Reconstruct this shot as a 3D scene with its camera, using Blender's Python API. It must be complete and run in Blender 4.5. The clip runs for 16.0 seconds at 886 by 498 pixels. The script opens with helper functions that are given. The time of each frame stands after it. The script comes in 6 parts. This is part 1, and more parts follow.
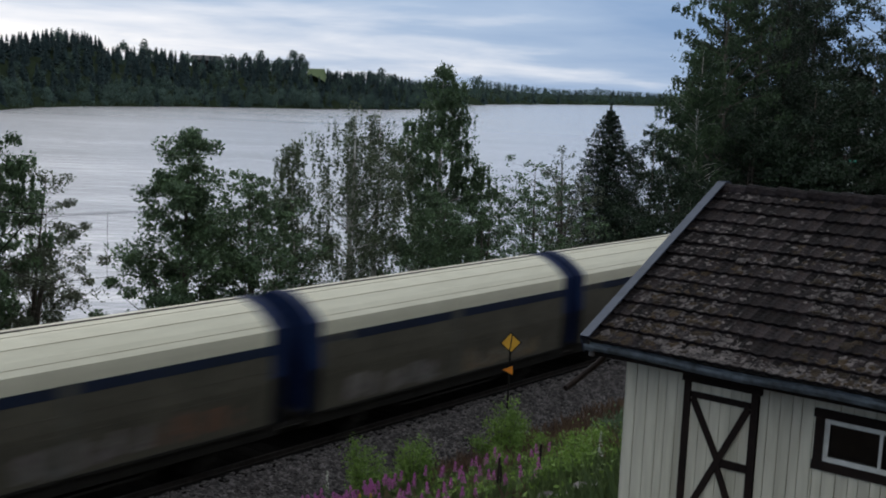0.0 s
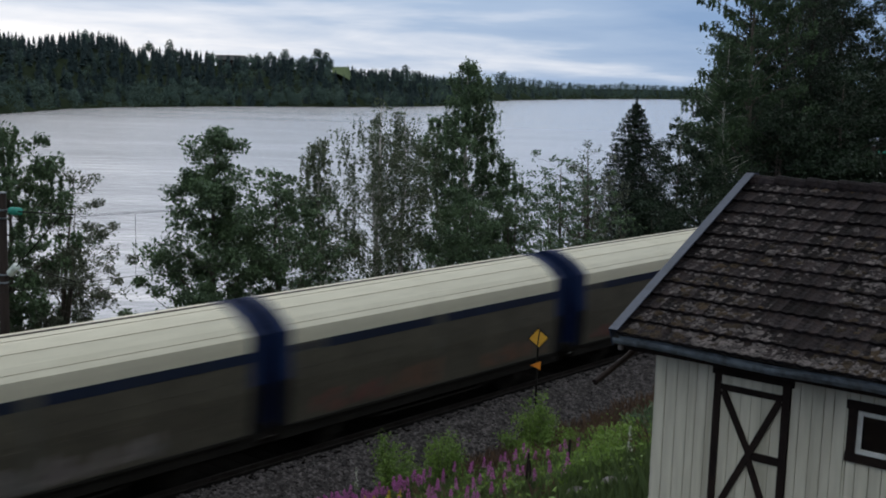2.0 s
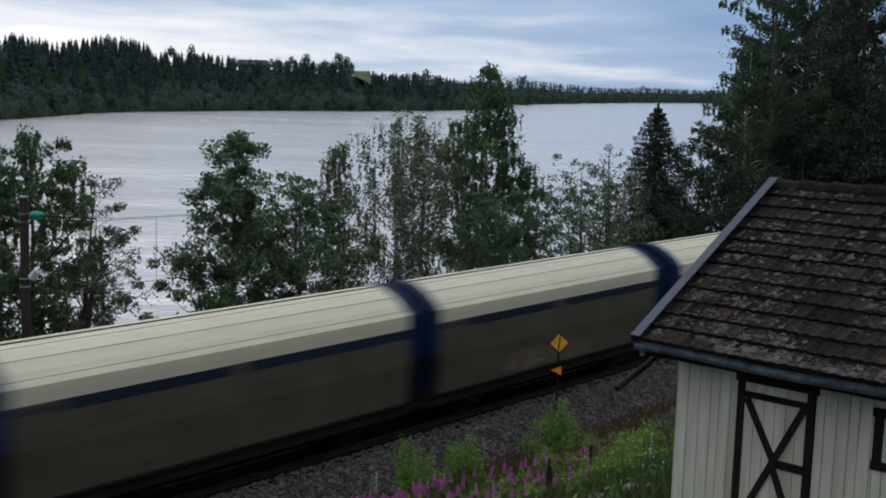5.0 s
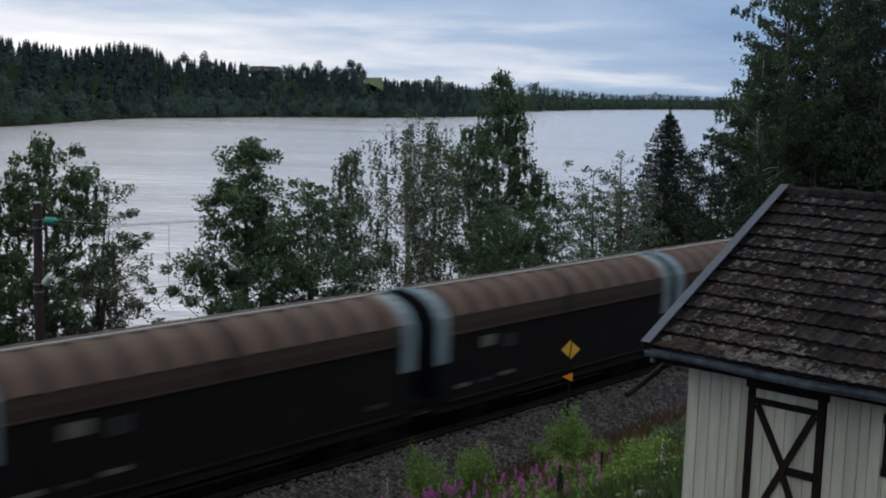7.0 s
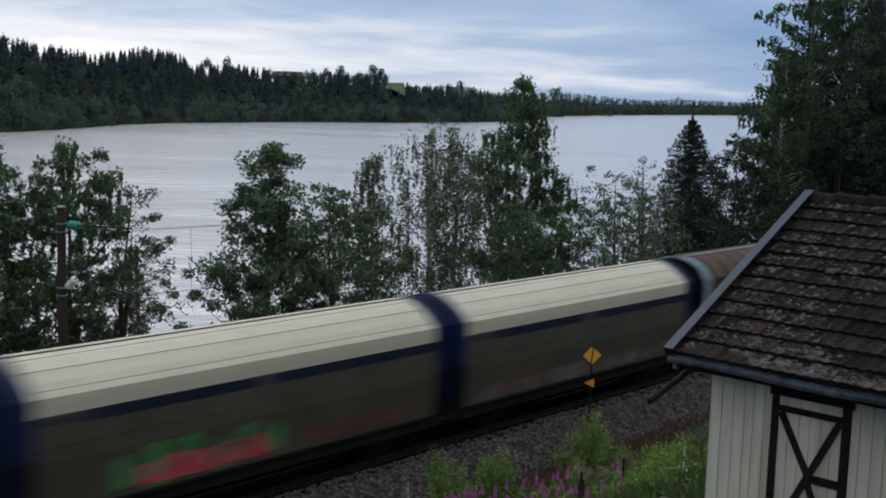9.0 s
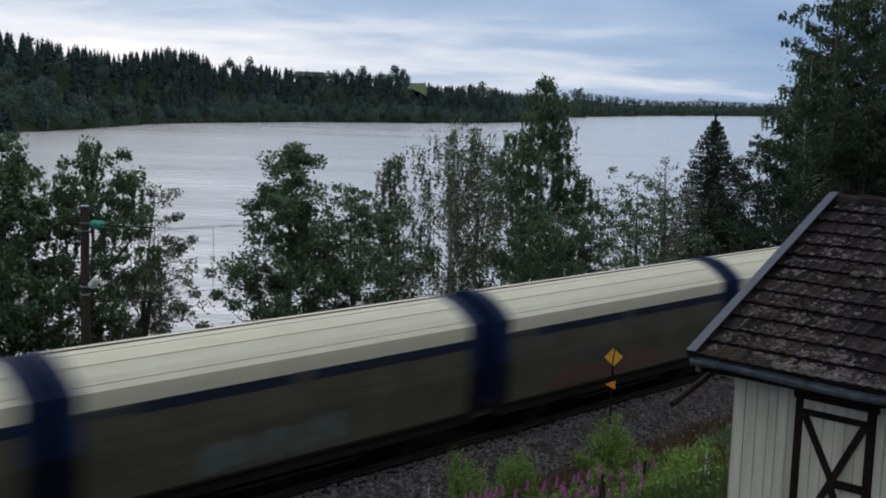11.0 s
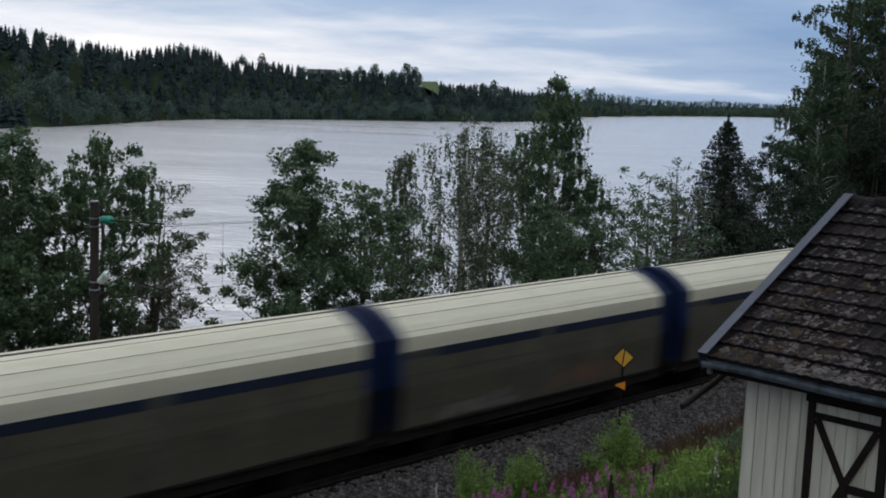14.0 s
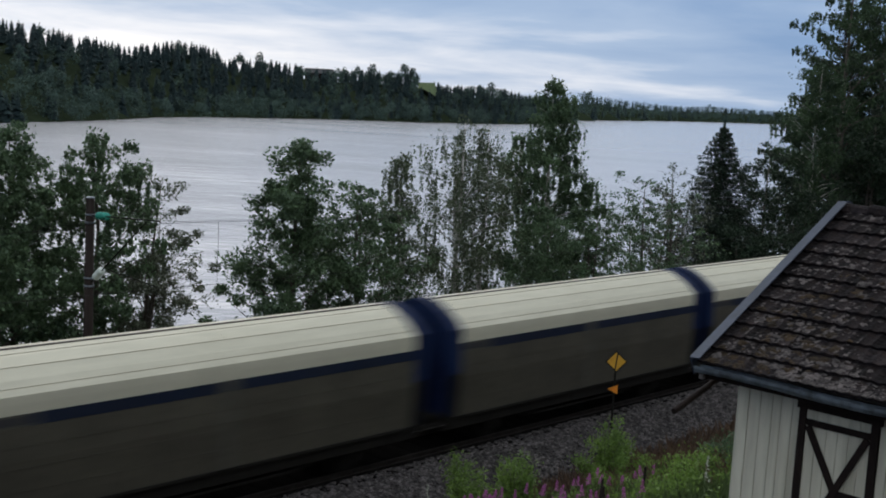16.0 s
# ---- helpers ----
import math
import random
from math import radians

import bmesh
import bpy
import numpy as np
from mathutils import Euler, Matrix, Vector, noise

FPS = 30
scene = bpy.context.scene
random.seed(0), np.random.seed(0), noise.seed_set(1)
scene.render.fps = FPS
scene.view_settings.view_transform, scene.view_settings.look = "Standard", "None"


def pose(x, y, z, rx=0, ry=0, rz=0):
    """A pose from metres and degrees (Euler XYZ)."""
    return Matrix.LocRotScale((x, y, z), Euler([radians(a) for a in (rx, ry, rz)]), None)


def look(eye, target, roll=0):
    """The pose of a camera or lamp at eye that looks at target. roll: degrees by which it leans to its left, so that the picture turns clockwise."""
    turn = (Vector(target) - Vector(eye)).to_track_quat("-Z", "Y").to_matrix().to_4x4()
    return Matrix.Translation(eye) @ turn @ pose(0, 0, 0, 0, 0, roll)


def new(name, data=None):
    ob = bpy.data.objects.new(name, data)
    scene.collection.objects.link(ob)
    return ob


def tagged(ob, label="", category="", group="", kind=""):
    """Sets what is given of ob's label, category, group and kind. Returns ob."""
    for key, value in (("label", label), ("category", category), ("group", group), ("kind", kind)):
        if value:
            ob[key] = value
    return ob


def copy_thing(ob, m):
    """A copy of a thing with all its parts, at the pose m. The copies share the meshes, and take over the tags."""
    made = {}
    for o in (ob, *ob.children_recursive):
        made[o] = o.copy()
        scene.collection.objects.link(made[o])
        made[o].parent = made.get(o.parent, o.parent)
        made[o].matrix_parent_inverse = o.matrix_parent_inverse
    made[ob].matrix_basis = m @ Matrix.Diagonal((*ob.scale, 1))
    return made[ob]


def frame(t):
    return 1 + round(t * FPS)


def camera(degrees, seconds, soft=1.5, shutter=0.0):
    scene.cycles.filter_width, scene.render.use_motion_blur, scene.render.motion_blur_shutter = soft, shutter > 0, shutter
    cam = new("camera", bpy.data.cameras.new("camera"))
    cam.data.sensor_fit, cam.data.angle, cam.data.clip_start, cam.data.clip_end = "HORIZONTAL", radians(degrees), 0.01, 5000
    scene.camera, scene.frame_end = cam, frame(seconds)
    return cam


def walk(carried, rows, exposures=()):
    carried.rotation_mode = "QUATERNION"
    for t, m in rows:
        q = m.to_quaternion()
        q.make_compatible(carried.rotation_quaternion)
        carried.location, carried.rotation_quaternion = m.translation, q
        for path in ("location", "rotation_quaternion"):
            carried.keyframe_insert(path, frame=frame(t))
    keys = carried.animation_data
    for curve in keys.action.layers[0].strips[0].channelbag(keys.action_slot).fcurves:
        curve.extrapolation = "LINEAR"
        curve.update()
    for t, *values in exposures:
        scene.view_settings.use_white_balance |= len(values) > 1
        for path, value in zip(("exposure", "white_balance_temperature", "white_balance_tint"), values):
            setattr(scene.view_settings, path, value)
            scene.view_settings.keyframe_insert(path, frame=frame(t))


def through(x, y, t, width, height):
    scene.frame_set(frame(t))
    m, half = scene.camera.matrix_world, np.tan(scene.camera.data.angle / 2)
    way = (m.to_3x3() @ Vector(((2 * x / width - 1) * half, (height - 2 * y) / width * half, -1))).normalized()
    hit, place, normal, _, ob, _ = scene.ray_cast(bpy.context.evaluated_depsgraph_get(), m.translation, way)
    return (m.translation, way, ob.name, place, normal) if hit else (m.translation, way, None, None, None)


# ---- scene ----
cam = camera(41.86, 16.0, soft=1.9, shutter=1.0)
# seconds, eye x y z, heading from +y towards +x, pitch, roll (degrees)
PATH = [
    (0.0, -0.049, -23.155, 9.962, 51.540, -7.776, 2.537),
    (0.5, -0.083, -23.164, 9.961, 51.221, -7.875, 2.238),
    (1.0, -0.094, -23.160, 9.953, 50.913, -7.950, 2.054),
    (1.5, -0.048, -23.152, 9.961, 50.529, -8.019, 1.589),
    (2.0, -0.040, -23.133, 9.939, 50.246, -7.992, 1.757),
    (2.5, -0.011, -23.117, 9.935, 49.892, -7.983, 1.631),
    (3.0, 0.023, -23.091, 9.928, 49.612, -7.951, 1.598),
    (3.5, 0.023, -23.087, 9.937, 49.402, -7.934, 1.557),
    (4.0, 0.034, -23.074, 9.932, 49.316, -7.888, 1.621),
    (6.5, 0.014, -23.103, 9.943, 48.885, -7.633, 1.691),
    (7.0, 0.001, -23.118, 9.943, 48.619, -7.525, 1.688),
    (7.5, -0.011, -23.124, 9.941, 48.369, -7.406, 1.703),
    (8.0, -0.000, -23.113, 9.934, 48.112, -7.334, 1.822),
    (8.5, 0.016, -23.104, 9.936, 47.825, -7.296, 1.742),
    (9.0, 0.020, -23.093, 9.937, 47.550, -7.304, 1.739),
    (11.5, 0.032, -23.069, 9.941, 46.339, -7.333, 1.890),
    (12.0, 0.060, -23.057, 9.936, 46.236, -7.357, 1.955),
    (12.5, 0.095, -23.032, 9.928, 46.140, -7.364, 2.046),
    (13.0, 0.130, -23.009, 9.925, 46.061, -7.388, 2.085),
    (13.5, 0.122, -23.009, 9.922, 46.019, -7.392, 2.244),
    (14.0, 0.123, -23.002, 9.927, 45.977, -7.405, 2.296),
    (14.5, 0.124, -22.998, 9.928, 45.950, -7.412, 2.440),
    (15.0, 0.111, -22.991, 9.919, 45.971, -7.382, 2.852),
    (15.5, 0.102, -23.014, 9.935, 45.970, -7.371, 2.867),
    (16.0, 0.089, -23.028, 9.933, 46.234, -7.326, 3.208),
]


def aimed(x, y, z, heading, pitch, roll):
    h, p = radians(heading), radians(pitch)
    ahead = Vector((math.sin(h) * math.cos(p), math.cos(h) * math.cos(p), math.sin(p)))
    return look((x, y, z), Vector((x, y, z)) + 20 * ahead, roll)


walk(cam, [(row[0], aimed(*row[1:])) for row in PATH])

# ---- world and light ----
GLOW = (0.515, 0.857)  # where the cloud is thinnest, towards the evening sun
world = bpy.data.worlds.new("overcast_evening")
scene.world = world
world.use_nodes = True
wt = world.node_tree
wt.nodes.clear()


def wnode(kind, **values):
    n = wt.nodes.new(kind)
    for key, value in values.items():
        n.inputs[key].default_value = value
    return n


def wmath(op, a, b=0.0, c=0.0, clamp=False):
    n = wt.nodes.new("ShaderNodeMath")
    n.operation, n.use_clamp = op, clamp
    for slot, v in enumerate((a, b, c)):
        if isinstance(v, (int, float)):
            n.inputs[slot].default_value = v
        else:
            wt.links.new(v, n.inputs[slot])
    return n.outputs[0]


coords = wt.nodes.new("ShaderNodeTexCoord")
axes = wt.nodes.new("ShaderNodeSeparateXYZ")
wt.links.new(coords.outputs["Generated"], axes.inputs[0])
up = wmath("MAXIMUM", axes.outputs[2], 0.0)
lift = wmath("ADD", up, 0.105)
flat = wt.nodes.new("ShaderNodeCombineXYZ")
wt.links.new(wmath("DIVIDE", axes.outputs[0], lift), flat.inputs[0])
wt.links.new(wmath("DIVIDE", axes.outputs[1], lift), flat.inputs[1])


def cloud_noise(scale, detail, roughness, shift):
    n = wt.nodes.new("ShaderNodeTexNoise")
    n.inputs["Scale"].default_value, n.inputs["Detail"].default_value = scale, detail
    n.inputs["Roughness"].default_value, n.inputs["Distortion"].default_value = roughness, 0.35
    moved = wt.nodes.new("ShaderNodeMapping")
    moved.inputs["Location"].default_value = shift
    wt.links.new(flat.outputs[0], moved.inputs["Vector"])
    wt.links.new(moved.outputs[0], n.inputs["Vector"])
    return wmath("SUBTRACT", n.outputs["Fac"], 0.5)


glow = wmath("ADD", wmath("MULTIPLY", axes.outputs[0], GLOW[0]), wmath("MULTIPLY", axes.outputs[1], GLOW[1]))
glow = wmath("POWER", wmath("MAXIMUM", glow, 0.0), 12.0)
banks = wmath("ADD", wmath("MULTIPLY", cloud_noise(0.34, 5.0, 0.5, (0, 0, 0)), 0.9), wmath("MULTIPLY", cloud_noise(1.0, 6.0, 0.55, (7, 3, 0)), 0.5))
cover = wmath("ADD", wmath("ADD", banks, 0.385), wmath("MULTIPLY", glow, 0.42))
tone = wt.nodes.new("ShaderNodeValToRGB")
ramp = tone.color_ramp
ramp.elements[0].position, ramp.elements[0].color = 0.30, (0.25, 0.385, 0.62, 1)
ramp.elements[1].position, ramp.elements[1].color = 0.88, (1.08, 1.07, 1.09, 1)
mid = ramp.elements.new(0.56)
mid.color = (0.415, 0.54, 0.74, 1)
wt.links.new(cover, tone.inputs[0])
cloud_light = wnode("ShaderNodeBackground")
high = wt.nodes.new("ShaderNodeMix")
high.data_type = "RGBA"
high.inputs["B"].default_value = (0.63, 0.69, 0.745, 1)  # the thick cloud overhead is greyer
wt.links.new(wmath("MULTIPLY", wmath("SUBTRACT", up, 0.12), 2.2, clamp=True), high.inputs["Factor"])
wt.links.new(tone.outputs[0], high.inputs["A"])
wt.links.new(high.outputs["Result"], cloud_light.inputs["Color"])
wt.links.new(wmath("ADD", 0.92, wmath("MULTIPLY", up, 0.5)), cloud_light.inputs["Strength"])
sky = wt.nodes.new("ShaderNodeTexSky")
sky.sky_type, sky.sun_disc = "NISHITA", False
sky.sun_elevation, sky.sun_rotation = radians(34), radians(29)
sky_light = wnode("ShaderNodeBackground", Strength=0.002)
wt.links.new(sky.outputs[0], sky_light.inputs["Color"])
both = wt.nodes.new("ShaderNodeAddShader")
wt.links.new(cloud_light.outputs[0], both.inputs[0])
wt.links.new(sky_light.outputs[0], both.inputs[1])
wout = wt.nodes.new("ShaderNodeOutputWorld")
wt.links.new(both.outputs[0], wout.inputs["Surface"])

sun = new("sun", bpy.data.lights.new("sun", "SUN"))
sun.data.energy, sun.data.angle, sun.data.color = 0.55, radians(30), (1.0, 0.95, 0.88)
sun.matrix_world = look((28.5, 52, 40), (0, 0, 0))
scene.view_settings.exposure = 0.0


# ---- materials ----
def material(name):
    m = bpy.data.materials.new(name)
    m.use_nodes = True
    return m, m.node_tree, m.node_tree.nodes["Principled BSDF"]


def surface(name, light, dark, rough=0.7, broad=1.2, fine=14.0, bump=0.15, metal=0.0, random_tone=0.0, island_tone=0.0, stretch=(1, 1, 1), streak=None, gloss=0.3):
    """Two tones mixed at a broad and a fine scale, with fine relief. streak: (colour, amount) of grime that runs down."""
    m, nt, bsdf = material(name)
    link = nt.links.new
    tc = nt.nodes.new("ShaderNodeTexCoord")
    mp = nt.nodes.new("ShaderNodeMapping")
    mp.inputs["Scale"].default_value = stretch
    link(tc.outputs["Object"], mp.inputs["Vector"])
    vec = mp.outputs[0]
    n1 = nt.nodes.new("ShaderNodeTexNoise")
    n1.inputs["Scale"].default_value, n1.inputs["Detail"].default_value = broad, 4
    n2 = nt.nodes.new("ShaderNodeTexNoise")
    n2.inputs["Scale"].default_value, n2.inputs["Detail"].default_value = fine, 6
    for n in (n1, n2):
        link(vec, n.inputs["Vector"])
    add = nt.nodes.new("ShaderNodeMath")
    add.operation = "ADD"
    link(n1.outputs["Fac"], add.inputs[0]), link(n2.outputs["Fac"], add.inputs[1])
    rp = nt.nodes.new("ShaderNodeValToRGB")
    rp.color_ramp.elements[0].position, rp.color_ramp.elements[0].color = 0.36, (*dark, 1)
    rp.color_ramp.elements[1].position, rp.color_ramp.elements[1].color = 0.64, (*light, 1)
    half = nt.nodes.new("ShaderNodeMath")
    half.operation = "MULTIPLY"
    half.inputs[1].default_value = 0.5
    link(add.outputs[0], half.inputs[0])
    link(half.outputs[0], rp.inputs[0])
    colour = rp.outputs[0]
    if streak:
        s_map = nt.nodes.new("ShaderNodeMapping")
        s_map.inputs["Scale"].default_value = (3.0, 3.0, 0.35)
        link(tc.outputs["Object"], s_map.inputs["Vector"])
        s_noise = nt.nodes.new("ShaderNodeTexNoise")
        s_noise.inputs["Scale"].default_value, s_noise.inputs["Detail"].default_value = 2.2, 5
        link(s_map.outputs[0], s_noise.inputs["Vector"])
        s_ramp = nt.nodes.new("ShaderNodeMapRange")
        s_ramp.inputs["From Min"].default_value, s_ramp.inputs["From Max"].default_value = 0.45, 0.75
        s_ramp.inputs["To Max"].default_value = streak[1]
        link(s_noise.outputs["Fac"], s_ramp.inputs["Value"])
        mix = nt.nodes.new("ShaderNodeMix")
        mix.data_type = "RGBA"
        mix.inputs["B"].default_value = (*streak[0], 1)
        link(s_ramp.outputs[0], mix.inputs["Factor"]), link(colour, mix.inputs["A"])
        colour = mix.outputs["Result"]
    if random_tone or island_tone:
        info = nt.nodes.new("ShaderNodeObjectInfo" if random_tone else "ShaderNodeNewGeometry")
        rnd = info.outputs["Random"] if random_tone else info.outputs["Random Per Island"]
        mr = nt.nodes.new("ShaderNodeMapRange")
        mr.inputs["To Min"].default_value, mr.inputs["To Max"].default_value = 1 - (random_tone or island_tone), 1 + (random_tone or island_tone)
        link(rnd, mr.inputs["Value"])
        hsv = nt.nodes.new("ShaderNodeHueSaturation")
        link(mr.outputs[0], hsv.inputs["Value"]), link(colour, hsv.inputs["Color"])
        colour = hsv.outputs[0]
    link(colour, bsdf.inputs["Base Color"])
    bsdf.inputs["Roughness"].default_value, bsdf.inputs["Metallic"].default_value = rough, metal
    bsdf.inputs["Specular IOR Level"].default_value = gloss
    if bump:
        b = nt.nodes.new("ShaderNodeBump")
        b.inputs["Strength"].default_value, b.inputs["Distance"].default_value = bump, 0.03
        link(n2.outputs["Fac"], b.inputs["Height"])
        link(b.outputs[0], bsdf.inputs["Normal"])
    return m


def foliage(name, light, dark, through=0.35, spread=0.35, patch=0.9, gloss=0.3):
    """Leaves: each one of its own tone, some light passing through."""
    m, nt, bsdf = material(name)
    link = nt.links.new
    geo = nt.nodes.new("ShaderNodeNewGeometry")
    rp = nt.nodes.new("ShaderNodeValToRGB")
    rp.color_ramp.elements[0].color, rp.color_ramp.elements[1].color = (*dark, 1), (*light, 1)
    tc = nt.nodes.new("ShaderNodeTexCoord")
    n1 = nt.nodes.new("ShaderNodeTexNoise")
    n1.inputs["Scale"].default_value = patch
    link(tc.outputs["Object"], n1.inputs["Vector"])
    mixv = nt.nodes.new("ShaderNodeMath")
    mixv.operation, mixv.inputs[1].default_value, mixv.use_clamp = "MULTIPLY_ADD", spread, True
    ns = nt.nodes.new("ShaderNodeMapRange")
    ns.inputs["From Min"].default_value, ns.inputs["From Max"].default_value = 0.3, 0.7
    ns.inputs["To Max"].default_value = 1 - spread
    link(n1.outputs["Fac"], ns.inputs["Value"])
    link(geo.outputs["Random Per Island"], mixv.inputs[0]), link(ns.outputs[0], mixv.inputs[2])
    link(mixv.outputs[0], rp.inputs[0])
    link(rp.outputs[0], bsdf.inputs["Base Color"])
    bsdf.inputs["Roughness"].default_value = 0.55
    bsdf.inputs["Specular IOR Level"].default_value = gloss
    tr = nt.nodes.new("ShaderNodeBsdfTranslucent")
    link(rp.outputs[0], tr.inputs["Color"])
    ms = nt.nodes.new("ShaderNodeMixShader")
    ms.inputs[0].default_value = through
    link(bsdf.outputs[0], ms.inputs[1]), link(tr.outputs[0], ms.inputs[2])
    link(ms.outputs[0], nt.nodes["Material Output"].inputs["Surface"])
    return m


def water_material():
    m, nt, bsdf = material("lake_water")
    link = nt.links.new
    tc = nt.nodes.new("ShaderNodeTexCoord")
    # pale base colour paints in brightness that belongs to the sky's reflection
    bsdf.inputs["Base Color"].default_value = (0.505, 0.485, 0.50, 1)
    bsdf.inputs["Roughness"].default_value, bsdf.inputs["IOR"].default_value = 0.16, 1.33
    total = None
    spin = nt.nodes.new("ShaderNodeMapping")
    spin.inputs["Rotation"].default_value = (0, 0, radians(46))
    link(tc.outputs["Object"], spin.inputs["Vector"])
    for scale, stretch, weight in ((0.23, (0.6, 1.0, 1), 0.9), (0.9, (0.75, 1.0, 1), 0.35), (0.035, (0.4, 1.0, 1), 2.6), (0.009, (0.5, 1.0, 1), 6.0)):
        mp = nt.nodes.new("ShaderNodeMapping")
        mp.inputs["Scale"].default_value = stretch
        link(spin.outputs[0], mp.inputs["Vector"])
        nz = nt.nodes.new("ShaderNodeTexNoise")
        nz.inputs["Scale"].default_value, nz.inputs["Detail"].default_value = scale, 5
        link(mp.outputs[0], nz.inputs["Vector"])
        mu = nt.nodes.new("ShaderNodeMath")
        mu.operation, mu.inputs[1].default_value = "MULTIPLY", weight
        link(nz.outputs["Fac"], mu.inputs[0])
        if total:
            ad = nt.nodes.new("ShaderNodeMath")
            ad.operation = "ADD"
            link(total, ad.inputs[0]), link(mu.outputs[0], ad.inputs[1])
            total = ad.outputs[0]
        else:
            total = mu.outputs[0]
    b = nt.nodes.new("ShaderNodeBump")
    b.inputs["Strength"].default_value, b.inputs["Distance"].default_value = 1.0, 0.42
    link(total, b.inputs["Height"])
    link(b.outputs[0], bsdf.inputs["Normal"])
    return m


def spray_paint(name, colours, scale=1.6):
    """Overlapping patches of aerosol paint."""
    m, nt, bsdf = material(name)
    link = nt.links.new
    tc = nt.nodes.new("ShaderNodeTexCoord")
    nz = nt.nodes.new("ShaderNodeTexNoise")
    nz.inputs["Scale"].default_value, nz.inputs["Detail"].default_value, nz.inputs["Distortion"].default_value = scale, 2, 1.2
    link(tc.outputs["Object"], nz.inputs["Vector"])
    rp = nt.nodes.new("ShaderNodeValToRGB")
    els = rp.color_ramp.elements
    rp.color_ramp.interpolation = "EASE"
    n = len(colours)
    els[0].position, els[0].color = 0.32, (*colours[0], 1)
    els[1].position, els[1].color = 0.68, (*colours[-1], 1)
    for i in range(1, n - 1):
        e = els.new(0.32 + 0.36 * i / (n - 1))
        e.color = (*colours[i], 1)
    link(nz.outputs["Fac"], rp.inputs[0])
    link(rp.outputs[0], bsdf.inputs["Base Color"])
    bsdf.inputs["Roughness"].default_value = 0.6
    return m


